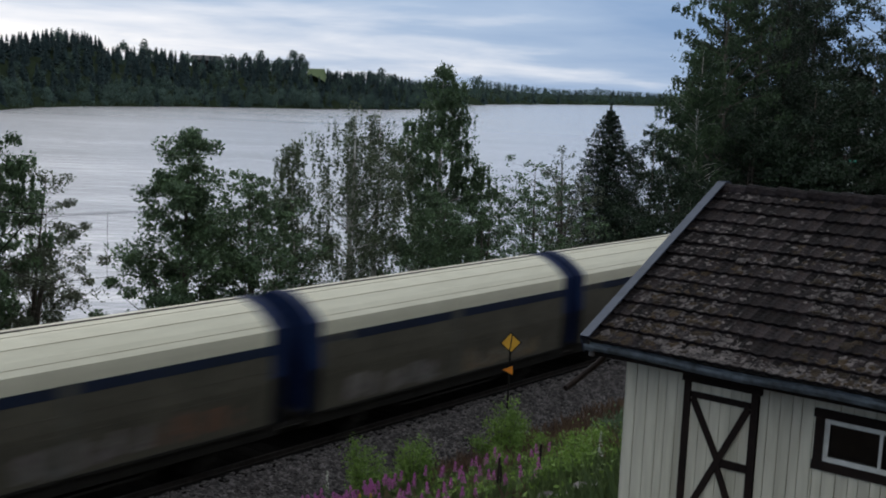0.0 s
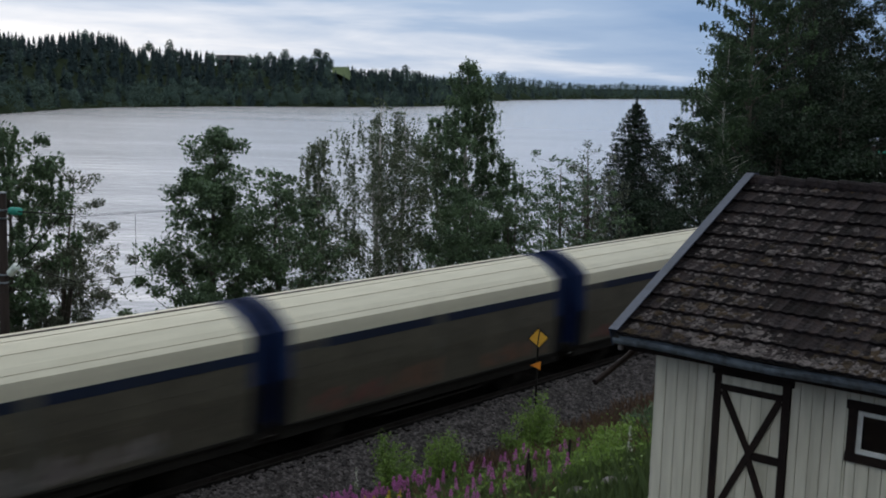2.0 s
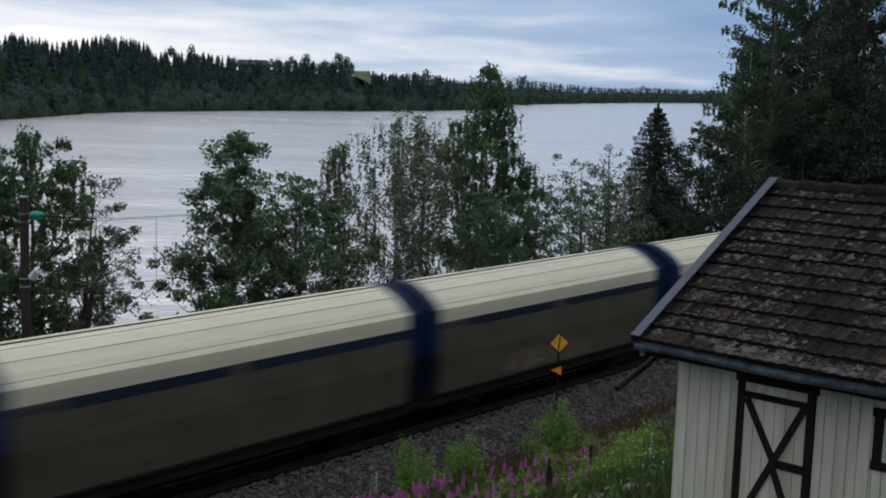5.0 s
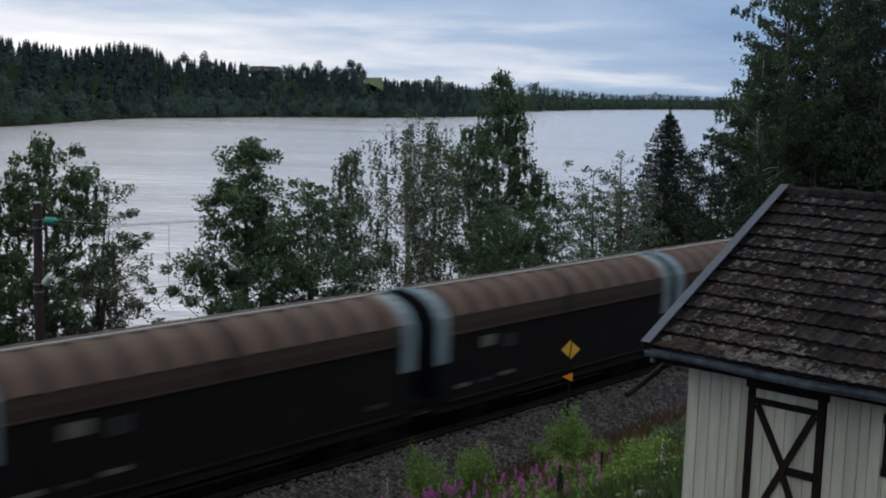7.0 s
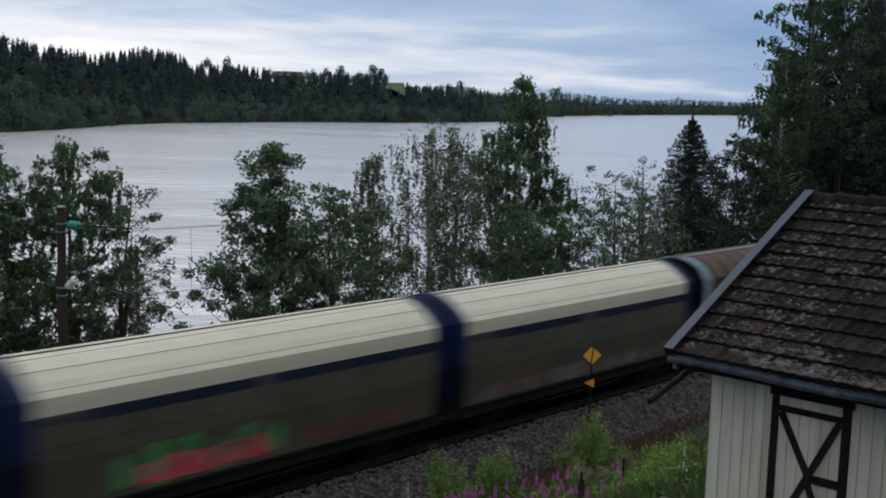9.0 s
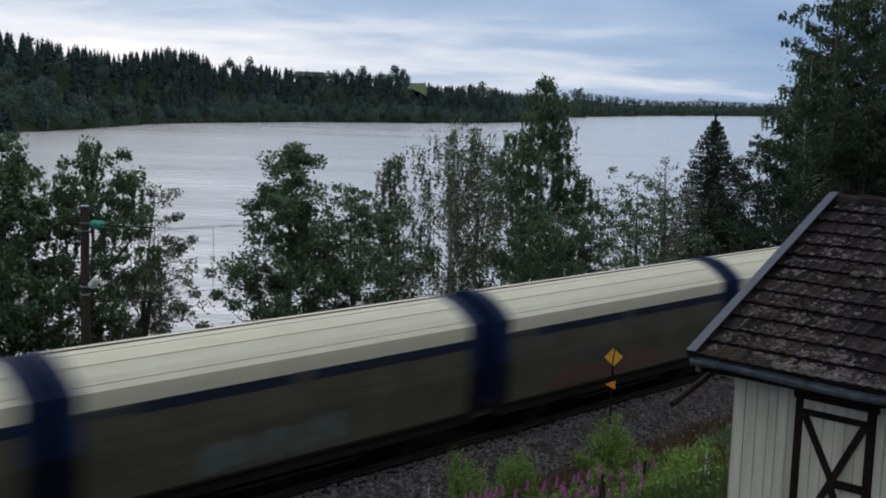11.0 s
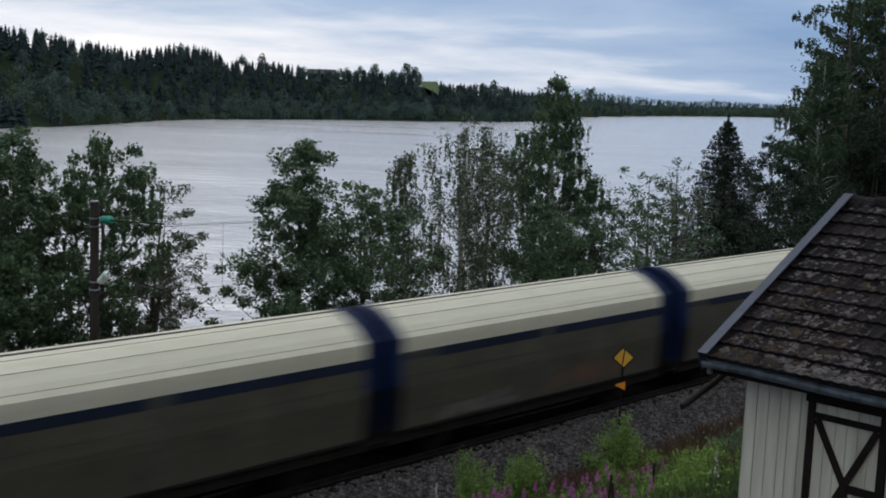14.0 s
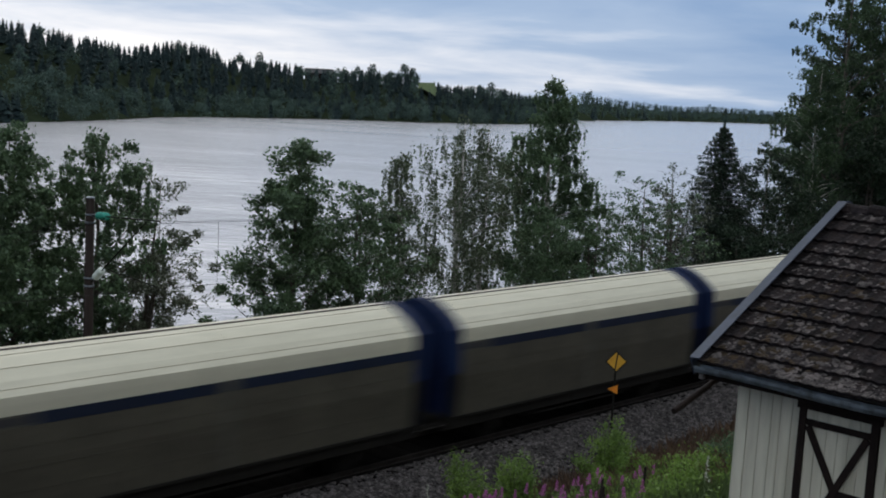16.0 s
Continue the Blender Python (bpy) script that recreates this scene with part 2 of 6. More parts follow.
GRIME = (0.05, 0.045, 0.035)
M = {
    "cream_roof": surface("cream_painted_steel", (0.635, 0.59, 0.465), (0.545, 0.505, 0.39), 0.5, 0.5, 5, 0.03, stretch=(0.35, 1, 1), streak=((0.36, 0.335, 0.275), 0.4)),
    # door cream darker than the roof: grime plus the side's shade in the colour
    "cream_side": surface("dirty_shaded_cream_door", (0.094, 0.084, 0.063), (0.049, 0.043, 0.033), 0.55, 0.7, 6, 0.03, streak=(GRIME, 0.6)),
    # posts and stripe backing kept near the shade-darkened door tone
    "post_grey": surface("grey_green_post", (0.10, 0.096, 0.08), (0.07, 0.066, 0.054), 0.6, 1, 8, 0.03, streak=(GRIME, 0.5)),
    "navy": surface("navy_paint", (0.010, 0.023, 0.076), (0.006, 0.012, 0.042), 0.6, 1, 8, 0.03, streak=(GRIME, 0.12), gloss=0.12),
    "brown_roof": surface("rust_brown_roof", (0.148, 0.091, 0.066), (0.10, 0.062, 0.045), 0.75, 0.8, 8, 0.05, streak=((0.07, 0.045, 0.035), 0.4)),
    # darker copy of the roof brown that paints the shading of the ribs
    "brown_rib": surface("shaded_rust_rib", (0.046, 0.029, 0.0235), (0.03, 0.019, 0.016), 0.75, 0.8, 8, 0.05),
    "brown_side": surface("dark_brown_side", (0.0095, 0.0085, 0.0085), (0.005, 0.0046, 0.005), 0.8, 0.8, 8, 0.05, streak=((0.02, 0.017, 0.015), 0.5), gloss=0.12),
    "pale_blue": surface("faded_pale_blue_paint", (0.26, 0.345, 0.39), (0.17, 0.23, 0.265), 0.55, 1, 8, 0.03, streak=((0.10, 0.10, 0.09), 0.6)),
    "stripe_navy": surface("dull_navy_stripe", (0.011, 0.019, 0.046), (0.007, 0.012, 0.028), 0.5, 1, 8, 0.03, streak=(GRIME, 0.3)),
    # darker navy for the lower corners and the brown wagons' end walls
    "dark_navy": surface("dark_navy_paint", (0.0065, 0.007, 0.0105), (0.004, 0.004, 0.006), 0.7, 1, 8, 0.05, streak=(GRIME, 0.15), gloss=0.1),
    "walkway": surface("grey_roof_walkway", (0.5, 0.5, 0.5), (0.36, 0.36, 0.36), 0.5, 1, 8, 0.05),
    # oily ballast, blackened to paint in the shadow under the train
    "shaded_oily_bed": surface("shaded_oily_ballast", (0.014, 0.012, 0.011), (0.006, 0.005, 0.0045), 0.95, 1.5, 16, 0.6, gloss=0.05),
    "faded_plate": surface("faded_grey_plate", (0.05, 0.048, 0.05), (0.03, 0.029, 0.032), 0.6, 3, 12, 0.02),
    "roof_line": surface("dirty_roof_line", (0.42, 0.37, 0.27), (0.3, 0.26, 0.19), 0.7, 1, 8, 0.0),
    # sooty steel, taken darker for the shade under the wagon bodies
    "underframe": surface("sooty_shaded_underframe_steel", (0.016, 0.014, 0.012), (0.009, 0.008, 0.007), 0.75, 1, 9, 0.1, streak=(GRIME, 0.4), gloss=0.1),
    "plate": surface("off_white_plate", (0.20, 0.19, 0.17), (0.12, 0.115, 0.105), 0.6, 3, 12, 0.02, streak=(GRIME, 0.5)),
    "steel": surface("worn_rail_steel", (0.05, 0.042, 0.038), (0.022, 0.017, 0.014), 0.6, 3, 20, 0.05, metal=0.6),
    # tar colour taken darker for the shade under the wagons
    "sleeper": surface("shaded_tarred_sleeper", (0.012, 0.010, 0.009), (0.006, 0.005, 0.0045), 0.95, 3, 20, 0.2, random_tone=0.2, gloss=0.05),
    "ballast": surface("grey_brown_ballast", (0.045, 0.038, 0.036), (0.02, 0.0165, 0.016), 0.9, 1.5, 16, 0.6),
    "stone": surface("crushed_stone", (0.115, 0.10, 0.097), (0.036, 0.031, 0.030), 0.9, 3, 25, 0.3, island_tone=0.6),
    "rock": surface("field_rock", (0.17, 0.15, 0.14), (0.07, 0.06, 0.056), 0.85, 3, 20, 0.4, random_tone=0.3),
    "boards": surface("weathered_white_board", (0.645, 0.60, 0.475), (0.49, 0.45, 0.35), 0.7, 1.5, 12, 0.12, random_tone=0.09, stretch=(1, 1, 0.12), streak=((0.28, 0.255, 0.18), 0.5)),
    "dark_trim": surface("dark_brown_trim", (0.022, 0.014, 0.011), (0.012, 0.008, 0.007), 0.75, 3, 20, 0.15, random_tone=0.15, gloss=0.12),
    "white_trim": surface("white_window_frame", (0.66, 0.65, 0.6), (0.5, 0.49, 0.44), 0.6, 3, 15, 0.08),
    "barge": surface("grey_blue_metal_flashing", (0.045, 0.058, 0.092), (0.028, 0.036, 0.056), 0.5, 1.5, 10, 0.05, metal=0.2),
    "zinc": surface("weathered_zinc_gutter", (0.32, 0.37, 0.42), (0.11, 0.125, 0.14), 0.4, 1.6, 9, 0.1, metal=0.4, streak=((0.06, 0.055, 0.05), 0.6)),
    "tile": surface("mossy_concrete_tile", (0.029, 0.0237, 0.0255), (0.0045, 0.0037, 0.0038), 0.95, 3.4, 24, 0.7, random_tone=0.5, gloss=0.10, streak=((0.022, 0.013, 0.008), 0.5)),
    "lichen": surface("pale_lichen", (0.112, 0.094, 0.089), (0.028, 0.023, 0.022), 0.95, 9, 40, 0.5, island_tone=0.5),
    "moss": surface("brown_green_moss", (0.038, 0.023, 0.010), (0.014, 0.0088, 0.0045), 1.0, 6, 40, 0.8, island_tone=0.4),
    "inside": surface("dark_shed_boards", (0.09, 0.075, 0.06), (0.05, 0.04, 0.03), 0.9, 2, 15, 0.1),
    "soil": surface("slope_soil", (0.045, 0.032, 0.025), (0.02, 0.014, 0.011), 0.95, 0.6, 6, 0.6, gloss=0.1),
    "far_ground": surface("forest_floor", (0.03, 0.04, 0.022), (0.016, 0.022, 0.014), 1.0, 0.02, 0.4, 0.2, gloss=0.0),
    "wood_pole": surface("tarred_wooden_pole", (0.04, 0.03, 0.026), (0.02, 0.015, 0.013), 0.85, 2, 14, 0.2, stretch=(1, 1, 0.1), gloss=0.1),
    "bark": surface("grey_brown_bark", (0.13, 0.11, 0.09), (0.05, 0.042, 0.035), 0.9, 3, 18, 0.4),
    "birch_bark": surface("white_birch_bark", (0.55, 0.53, 0.48), (0.2, 0.18, 0.16), 0.8, 2.2, 8, 0.2, stretch=(1, 1, 1.6)),
    "yellow": surface("yellow_sign_sheet", (0.75, 0.40, 0.05), (0.62, 0.32, 0.04), 0.5, 4, 20, 0.02),
    "orange": surface("orange_sign_sheet", (0.80, 0.27, 0.03), (0.66, 0.21, 0.02), 0.5, 4, 20, 0.02),
    "black": surface("black_sign_paint", (0.02, 0.02, 0.02), (0.012, 0.012, 0.012), 0.5, 4, 20, 0.02),
    "green_glass": surface("green_insulator", (0.04, 0.30, 0.22), (0.02, 0.18, 0.13), 0.2, 6, 20, 0.0),
    "porcelain": surface("white_porcelain", (0.62, 0.68, 0.62), (0.45, 0.5, 0.45), 0.3, 6, 20, 0.0),
    "wire": surface("copper_wire", (0.03, 0.03, 0.03), (0.02, 0.02, 0.02), 0.7, 4, 20, 0.0, gloss=0.1),
    "leaf": foliage("alder_leaf", (0.140, 0.212, 0.100), (0.027, 0.050, 0.030), 0.3, 0.45),
    # darker copies of the leaf colour, with the stand's shade painted in
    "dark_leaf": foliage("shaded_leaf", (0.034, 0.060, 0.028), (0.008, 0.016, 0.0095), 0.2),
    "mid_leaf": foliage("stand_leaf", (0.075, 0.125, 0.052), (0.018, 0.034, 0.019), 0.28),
    "birch_leaf": foliage("birch_leaf", (0.135, 0.165, 0.090), (0.040, 0.056, 0.034), 0.32),
    "willow_leaf": foliage("willow_leaf", (0.15, 0.165, 0.11), (0.05, 0.063, 0.04), 0.3),
    "needle": foliage("spruce_needle", (0.026, 0.045, 0.024), (0.008, 0.016, 0.01), 0.12),
    "shrub_leaf": foliage("shrub_leaf", (0.25, 0.375, 0.075), (0.08, 0.14, 0.032)),
    "grass": foliage("meadow_grass", (0.175, 0.235, 0.085), (0.05, 0.076, 0.031)),
    "dry_grass": foliage("dry_grass", (0.21, 0.14, 0.09), (0.085, 0.05, 0.04)),
    "pink": foliage("fireweed_petal", (0.56, 0.19, 0.45), (0.38, 0.11, 0.30), 0.35),
    "gold": foliage("yellow_petal", (0.62, 0.50, 0.06), (0.42, 0.33, 0.04), 0.3),
    "white_petal": foliage("white_petal", (0.5, 0.5, 0.42), (0.34, 0.34, 0.28), 0.3),
    # distance haze is painted in: both far foliage colours are shifted towards blue
    "hazy_far_leaf": foliage("far_broadleaf", (0.098, 0.142, 0.112), (0.048, 0.075, 0.066), 0.2, 0.25, 0.1, 0.03),
    "hazy_far_needle": foliage("far_conifer", (0.045, 0.069, 0.068), (0.028, 0.045, 0.047), 0.1, 0.3, 0.08, 0.03),
    "field": surface("far_meadow", (0.12, 0.15, 0.08), (0.09, 0.115, 0.06), 1.0, 0.05, 0.6, 0.1, gloss=0.0),
    "ridge_seal": surface("brown_ridge_seal", (0.075, 0.058, 0.052), (0.045, 0.035, 0.03), 0.7, 1, 8, 0.03),
    "water": water_material(),
}
glass, gnt, gb = material("window_glass")
gb.inputs["Base Color"].default_value = (0.9, 0.92, 0.92, 1)
gb.inputs["Roughness"].default_value, gb.inputs["Transmission Weight"].default_value = 0.05, 1.0
M["glass"] = glass


# ---- mesh helpers ----
def to_mesh(name, bm, mat, smooth=False):
    me = bpy.data.meshes.new(name)
    bm.to_mesh(me)
    bm.free()
    for mt in mat if isinstance(mat, (list, tuple)) else (mat,):
        me.materials.append(mt)
    if smooth:
        me.polygons.foreach_set("use_smooth", [True] * len(me.polygons))
    return me


def raw_mesh(name, verts, faces, mat, smooth=False):
    """One mesh from arrays of places and equal-sided faces."""
    me = bpy.data.meshes.new(name)
    verts, faces = np.asarray(verts, np.float32), np.asarray(faces, np.int32)
    n, k = faces.shape
    me.vertices.add(len(verts)), me.loops.add(n * k), me.polygons.add(n)
    me.vertices.foreach_set("co", verts.ravel())
    me.loops.foreach_set("vertex_index", faces.ravel())
    me.polygons.foreach_set("loop_start", np.arange(0, n * k, k, dtype=np.int32))
    me.update(calc_edges=True)
    me.materials.append(mat)
    me.polygons.foreach_set("use_smooth", np.full(n, smooth))
    return me


def part(name, bm, mat, parent, label="", at=None, smooth=False):
    """One mesh object under a thing or a part. bm: a bmesh or a ready mesh."""
    me = bm if isinstance(bm, bpy.types.Mesh) else to_mesh(name, bm, mat, smooth)
    ob = new(name, me)
    ob.parent = parent
    if at is not None:
        ob.matrix_basis = at
    return tagged(ob, label)


def box(bm, lo, hi, bevel=0.0):
    lo, hi = Vector(lo), Vector(hi)
    made = bmesh.ops.create_cube(bm, size=1.0, matrix=Matrix.Translation((lo + hi) / 2) @ Matrix.Diagonal((*(hi - lo), 1)))
    if bevel:
        edges = {e for v in made["verts"] for e in v.link_edges}
        bmesh.ops.bevel(bm, geom=list(edges), offset=bevel, segments=1, affect="EDGES")
    return bm


def boxed(lo, hi, bevel=0.0):
    return box(bmesh.new(), lo, hi, bevel)


def tube(bm, points, radii, sides=8):
    """A round bar through points; radii for each point."""
    points = [Vector(p) for p in points]
    if isinstance(radii, (int, float)):
        radii = [radii] * len(points)
    rings = []
    for i, p in enumerate(points):
        d = (points[min(i + 1, len(points) - 1)] - points[max(i - 1, 0)]).normalized()
        a = d.orthogonal().normalized() if abs(d.z) < 0.95 else d.cross(Vector((0, 1, 0))).normalized()
        b = d.cross(a)
        rings.append([bm.verts.new(p + radii[i] * (math.cos(q) * a + math.sin(q) * b)) for q in (2 * math.pi * k / sides for k in range(sides))])
    for r, s in zip(rings, rings[1:]):
        for k in range(sides):
            bm.faces.new((r[k], r[(k + 1) % sides], s[(k + 1) % sides], s[k]))
    bm.faces.new(rings[0][::-1]), bm.faces.new(rings[-1])
    return bm


def bar(a, b, radius, sides=8):
    return tube(bmesh.new(), (a, b), radius, sides)


def sweep(profile, x0, x1, thick=0.0):
    """A sheet with thickness: a profile of (y, z) drawn out along x."""
    bm = bmesh.new()
    outer = list(profile)
    inner = []
    if thick:
        for i, (y, z) in enumerate(outer):
            (ya, za), (yb, zb) = outer[max(i - 1, 0)], outer[min(i + 1, len(outer) - 1)]
            dy, dz = yb - ya, zb - za
            n = math.hypot(dy, dz)
            inner.append((y - thick * dz / n, z + thick * dy / n))
    loop = outer + inner[::-1]
    rows = [[bm.verts.new((x, y, z)) for y, z in loop] for x in (x0, x1)]
    n = len(loop)
    for i in range(n if thick else n - 1):
        j = (i + 1) % n
        bm.faces.new((rows[0][i], rows[1][i], rows[1][j], rows[0][j]))
    if thick:
        m = len(outer)
        for row in rows:
            for i in range(m - 1):
                bm.faces.new((row[i], row[i + 1], row[n - 2 - i], row[n - 1 - i]))
    bmesh.ops.recalc_face_normals(bm, faces=bm.faces)
    return bm


def plate(bm, corners, normal, thick):
    """A flat slab from its outline, raised along the normal."""
    n = Vector(normal).normalized() * thick
    a = [bm.verts.new(c) for c in corners]
    b = [bm.verts.new(Vector(c) + n) for c in corners]
    k = len(corners)
    bm.faces.new(a[::-1]), bm.faces.new(b)
    for i in range(k):
        bm.faces.new((a[i], a[(i + 1) % k], b[(i + 1) % k], b[i]))
    return bm


def empty(name, label, category, group="", at=None):
    ob = new(name)
    ob.empty_display_size = 0.3
    if at is not None:
        ob.matrix_basis = at
    return tagged(ob, label, category, group)


# ---- ground and water ----
WATER = -5.0
# profile of the bank from the house down to the track and on to the lake: y, z
# the steep rows before y -28 are an unseen hill added to block sky light
BANK = [(-700, 130.0), (-200, 88.0), (-120, 55.0), (-60, 24.0), (-34, 8.0), (-28, 5.6), (-23, 5.3), (-18.5, 4.95), (-17, 4.75), (-15, 3.9), (-12, 2.35), (-9, 1.0), (-6, -0.1), (-4.6, -0.5), (-3.7, -0.72), (-3.0, -0.68), (-2.75, -0.62), (2.75, -0.62), (3.6, -0.75), (6, -1.5), (11, -3.6), (15, -5.6), (22, -8.5), (60, -11)]
# far shore: bearing from the house, distance of the water's edge
SHORE = [(-60, 260), (5, 300), (20, 355), (26, 397), (29.6, 460), (32.5, 548), (35.3, 600), (38.4, 645), (40.8, 685), (44.9, 735), (48.5, 815), (49.7, 876), (51.6, 1010), (52.4, 1370), (53.2, 1480), (55.2, 1768), (57.9, 2300), (61.7, 3100), (75, 3300), (120, 3400)]
# height of the wooded skyline in degrees above the house, by bearing
SKYLINE = [(-60, 2.0), (10, 2.3), (24, 2.55), (26.3, 2.56), (27.5, 2.27), (28.8, 2.02), (30.0, 1.88), (30.9, 1.72), (31.8, 1.92), (32.9, 2.12), (33.9, 2.05), (34.8, 1.8), (35.15, 1.42), (37.4, 1.45), (38.5, 1.34), (40.4, 1.18), (42.0, 1.25), (44.4, 1.2), (44.7, 1.3), (45.4, 1.3), (45.6, 0.74), (47.3, 0.8), (48.7, 0.75), (49.8, 0.52), (52.0, 0.52), (53.0, 0.68), (54.5, 0.53), (56, 0.42), (57.2, 0.36), (58.8, 0.44), (62, 0.36), (75, 0.4), (120, 0.4)]
HOUSE = (0.0, -23.0)
bank_y, bank_z = np.array(BANK).T
shore_b, shore_r = np.array(SHORE).T
sky_b, sky_e = np.array(SKYLINE).T
EYE, CANOPY = 9.9, 9.0


def sky_top(bearing, far):
    """How high the woods reach at a bearing and distance."""
    return EYE + far * math.tan(radians(float(np.interp(bearing, sky_b, sky_e))))



def rough(x, y, scale):
    return noise.noise(Vector((x * scale, y * scale, 3.7)))


def ground_z(x, y):
    bearing = math.degrees(math.atan2(x - HOUSE[0], y - HOUSE[1]))
    far = math.hypot(x - HOUSE[0], y - HOUSE[1])
    near = float(np.interp(y, bank_y, bank_z))
    if y < -4.2:
        near += 0.13 * rough(x, y, 0.6) * min(1, (-4.2 - y) / 2)
    if y < 60 and far < 250 or y < -20:
        return near
    start = float(np.interp(bearing, shore_b, shore_r))
    high = sky_top(bearing, start + 115) - (CANOPY if start < 1100 else 13.0)
    inland = far - start
    if inland < 0:
        return max(-11.0, WATER + inland * 0.12)
    rise = min(1.0, inland / 110)
    return WATER + (high - WATER) * rise * rise * (3 - 2 * rise) + 1.2 * rough(x, y, 0.02)


def spaced(lo, hi, step, grow, far_lo, far_hi):
    """Even steps in the middle, growing ones outwards."""
    mid = list(np.arange(lo, hi + step / 2, step))
    left, right, s = [], [], step
    x = lo
    while x > far_lo:
        s *= grow
        x -= s
        left.append(x)
    x, s = hi, step
    while x < far_hi:
        s *= grow
        x += s
        right.append(x)
    return np.array(left[::-1] + mid + right)


gx = spaced(4, 44, 0.5, 1.055, -900, 4300)
gy = spaced(-22, 8, 0.5, 1.06, -700, 4000)
verts = np.array([(x, y, ground_z(x, y)) for y in gy for x in gx])
nx, ny = len(gx), len(gy)
i, j = np.meshgrid(np.arange(nx - 1), np.arange(ny - 1))
q = (j * nx + i).ravel()
ground_mesh = raw_mesh("ground", verts, np.stack([q, q + 1, q + nx + 1, q + nx], 1), M["soil"], True)
ground_mesh.materials.append(M["far_ground"])
centre = verts[np.stack([q, q + nx + 1], 1)].mean(1)
ground_mesh.polygons.foreach_set("material_index", (centre[:, 1] > 80).astype(np.int32))
tagged(new("ground", ground_mesh), "sloping bank of dark soil running down to the track and lake, with an added unseen hill behind", "ground", kind="structure")
lake = bmesh.new()
bmesh.ops.create_grid(lake, x_segments=8, y_segments=8, size=2600, matrix=Matrix.Translation((1700, 2615, WATER)))
tagged(new("water", to_mesh("water", lake, M["water"])), "wide grey lake with fine wind ripples under an overcast sky", "lake", kind="structure")

# ---- track ----
X0, X1 = -380.0, 190.0
bed = bmesh.new()
prof = [(-2.95, -0.66), (-1.8, -0.25), (-0.98, -0.165), (1.55, -0.165), (1.8, -0.22), (2.95, -0.66)]
rows = [[bed.verts.new((x, y, z)) for y, z in prof] for x in np.arange(X0, X1 + 1, 5.0)]
for r, s in zip(rows, rows[1:]):
    for k in range(5):
        # the middle strip carries the painted shadow under the train
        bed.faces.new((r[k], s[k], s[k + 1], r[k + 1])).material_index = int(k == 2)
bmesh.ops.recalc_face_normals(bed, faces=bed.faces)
trackbed = tagged(new("trackbed", to_mesh("trackbed", bed, (M["ballast"], M["shaded_oily_bed"]))), "raised bed of dark crushed stone under the railway track", "trackbed", kind="structure")
rail_track = empty("railway_track", "single railway track with steel rails on dark tarred sleepers", "railway track")
for y in (-0.755, 0.755):
    rb = bmesh.new()
    for lo, hi in (((X0, y - 0.07, -0.15), (X1, y + 0.07, -0.12)), ((X0, y - 0.012, -0.12), (X1, y + 0.012, -0.04)), ((X0, y - 0.036, -0.04), (X1, y + 0.036, 0.0))):
        box(rb, lo, hi)
    part("rail", rb, M["steel"], rail_track, "worn steel rail with a bright head")
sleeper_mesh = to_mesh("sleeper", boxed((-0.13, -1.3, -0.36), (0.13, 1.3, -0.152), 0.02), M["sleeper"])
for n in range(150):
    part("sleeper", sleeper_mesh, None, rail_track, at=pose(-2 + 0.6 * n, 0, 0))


def stone_bits(count, box_x, box_y, size, seed, place):
    """Loose angular stones lying on a surface, as one mesh."""
    rng = np.random.default_rng(seed)
    base = np.array([(1, 0, -.4), (-.5, .87, -.4), (-.5, -.87, -.4), (.4, .7, .5), (-.9, 0, .4), (.4, -.7, .55)])
    tri = np.array([(0, 1, 3), (1, 2, 4), (2, 0, 5), (1, 4, 3), (2, 5, 4), (0, 3, 5), (3, 4, 5)])
    vs, fs = [], []
    for n in range(count):
        x, y = rng.uniform(*box_x), rng.uniform(*box_y)
        s = size * rng.uniform(0.5, 1.5)
        a = rng.uniform(0, 6.3)
        c, d = math.cos(a), math.sin(a)
        b = base * rng.uniform(0.7, 1.3, (6, 3)) * (s, s * rng.uniform(.6, 1), s * .8)
        b = b @ np.array([(c, d, 0), (-d, c, 0), (0, 0, 1)])
        vs.append(b + (x, y, place(x, y) + s * 0.25)), fs.append(tri + 6 * n)
    return np.concatenate(vs), np.concatenate(fs)


def bed_z(x, y):
    return max(float(np.interp(abs(y), (0.98, 1.8, 2.95, 3.4), (-0.165, -0.25, -0.66, -0.7))), ground_z(x, y))


sv, sf = stone_bits(19000, (10, 44), (-4.0, -1.0), 0.055, 5, bed_z)
tagged(new("gravel", raw_mesh("gravel", sv, sf, M["stone"])), "loose crushed stones along the edge of the track", "gravel", kind="stuff")

# ---- the goods train ----
PITCH, LENGTH = 13.7, 12.95
HALF = LENGTH / 2
SKIN = [(1.33, 1.05), (1.39, 2.2), (1.36, 2.92)]  # the doors lean out to mid height and in again above
STRIPE = [(1.36, 2.92), (1.36, 3.18)]
BAND = [(1.36, 3.18), (1.362, 3.4), (1.355, 3.57)]
ROOF = [(1.355, 3.57), (1.08, 3.82), (0.78, 4.02), (0.45, 4.17), (0.18, 4.245), (0.0, 4.26)]
FULL = SKIN + STRIPE[1:] + BAND[1:] + ROOF[1:]


def skin_y(z):
    return float(np.interp(z, [p[1] for p in SKIN], [p[0] for p in SKIN]))


def mirrored(profile):
    return [(-y, z) for y, z in profile]


def arch(profile):
    """From one foot over the top to the other."""
    return mirrored(profile) + profile[::-1][1:]


def grown(profile, by):
    return [(y + by * (1 if y > 0.05 else -1 if y < -0.05 else 0), z + (by if z > 3.25 else 0)) for y, z in profile]


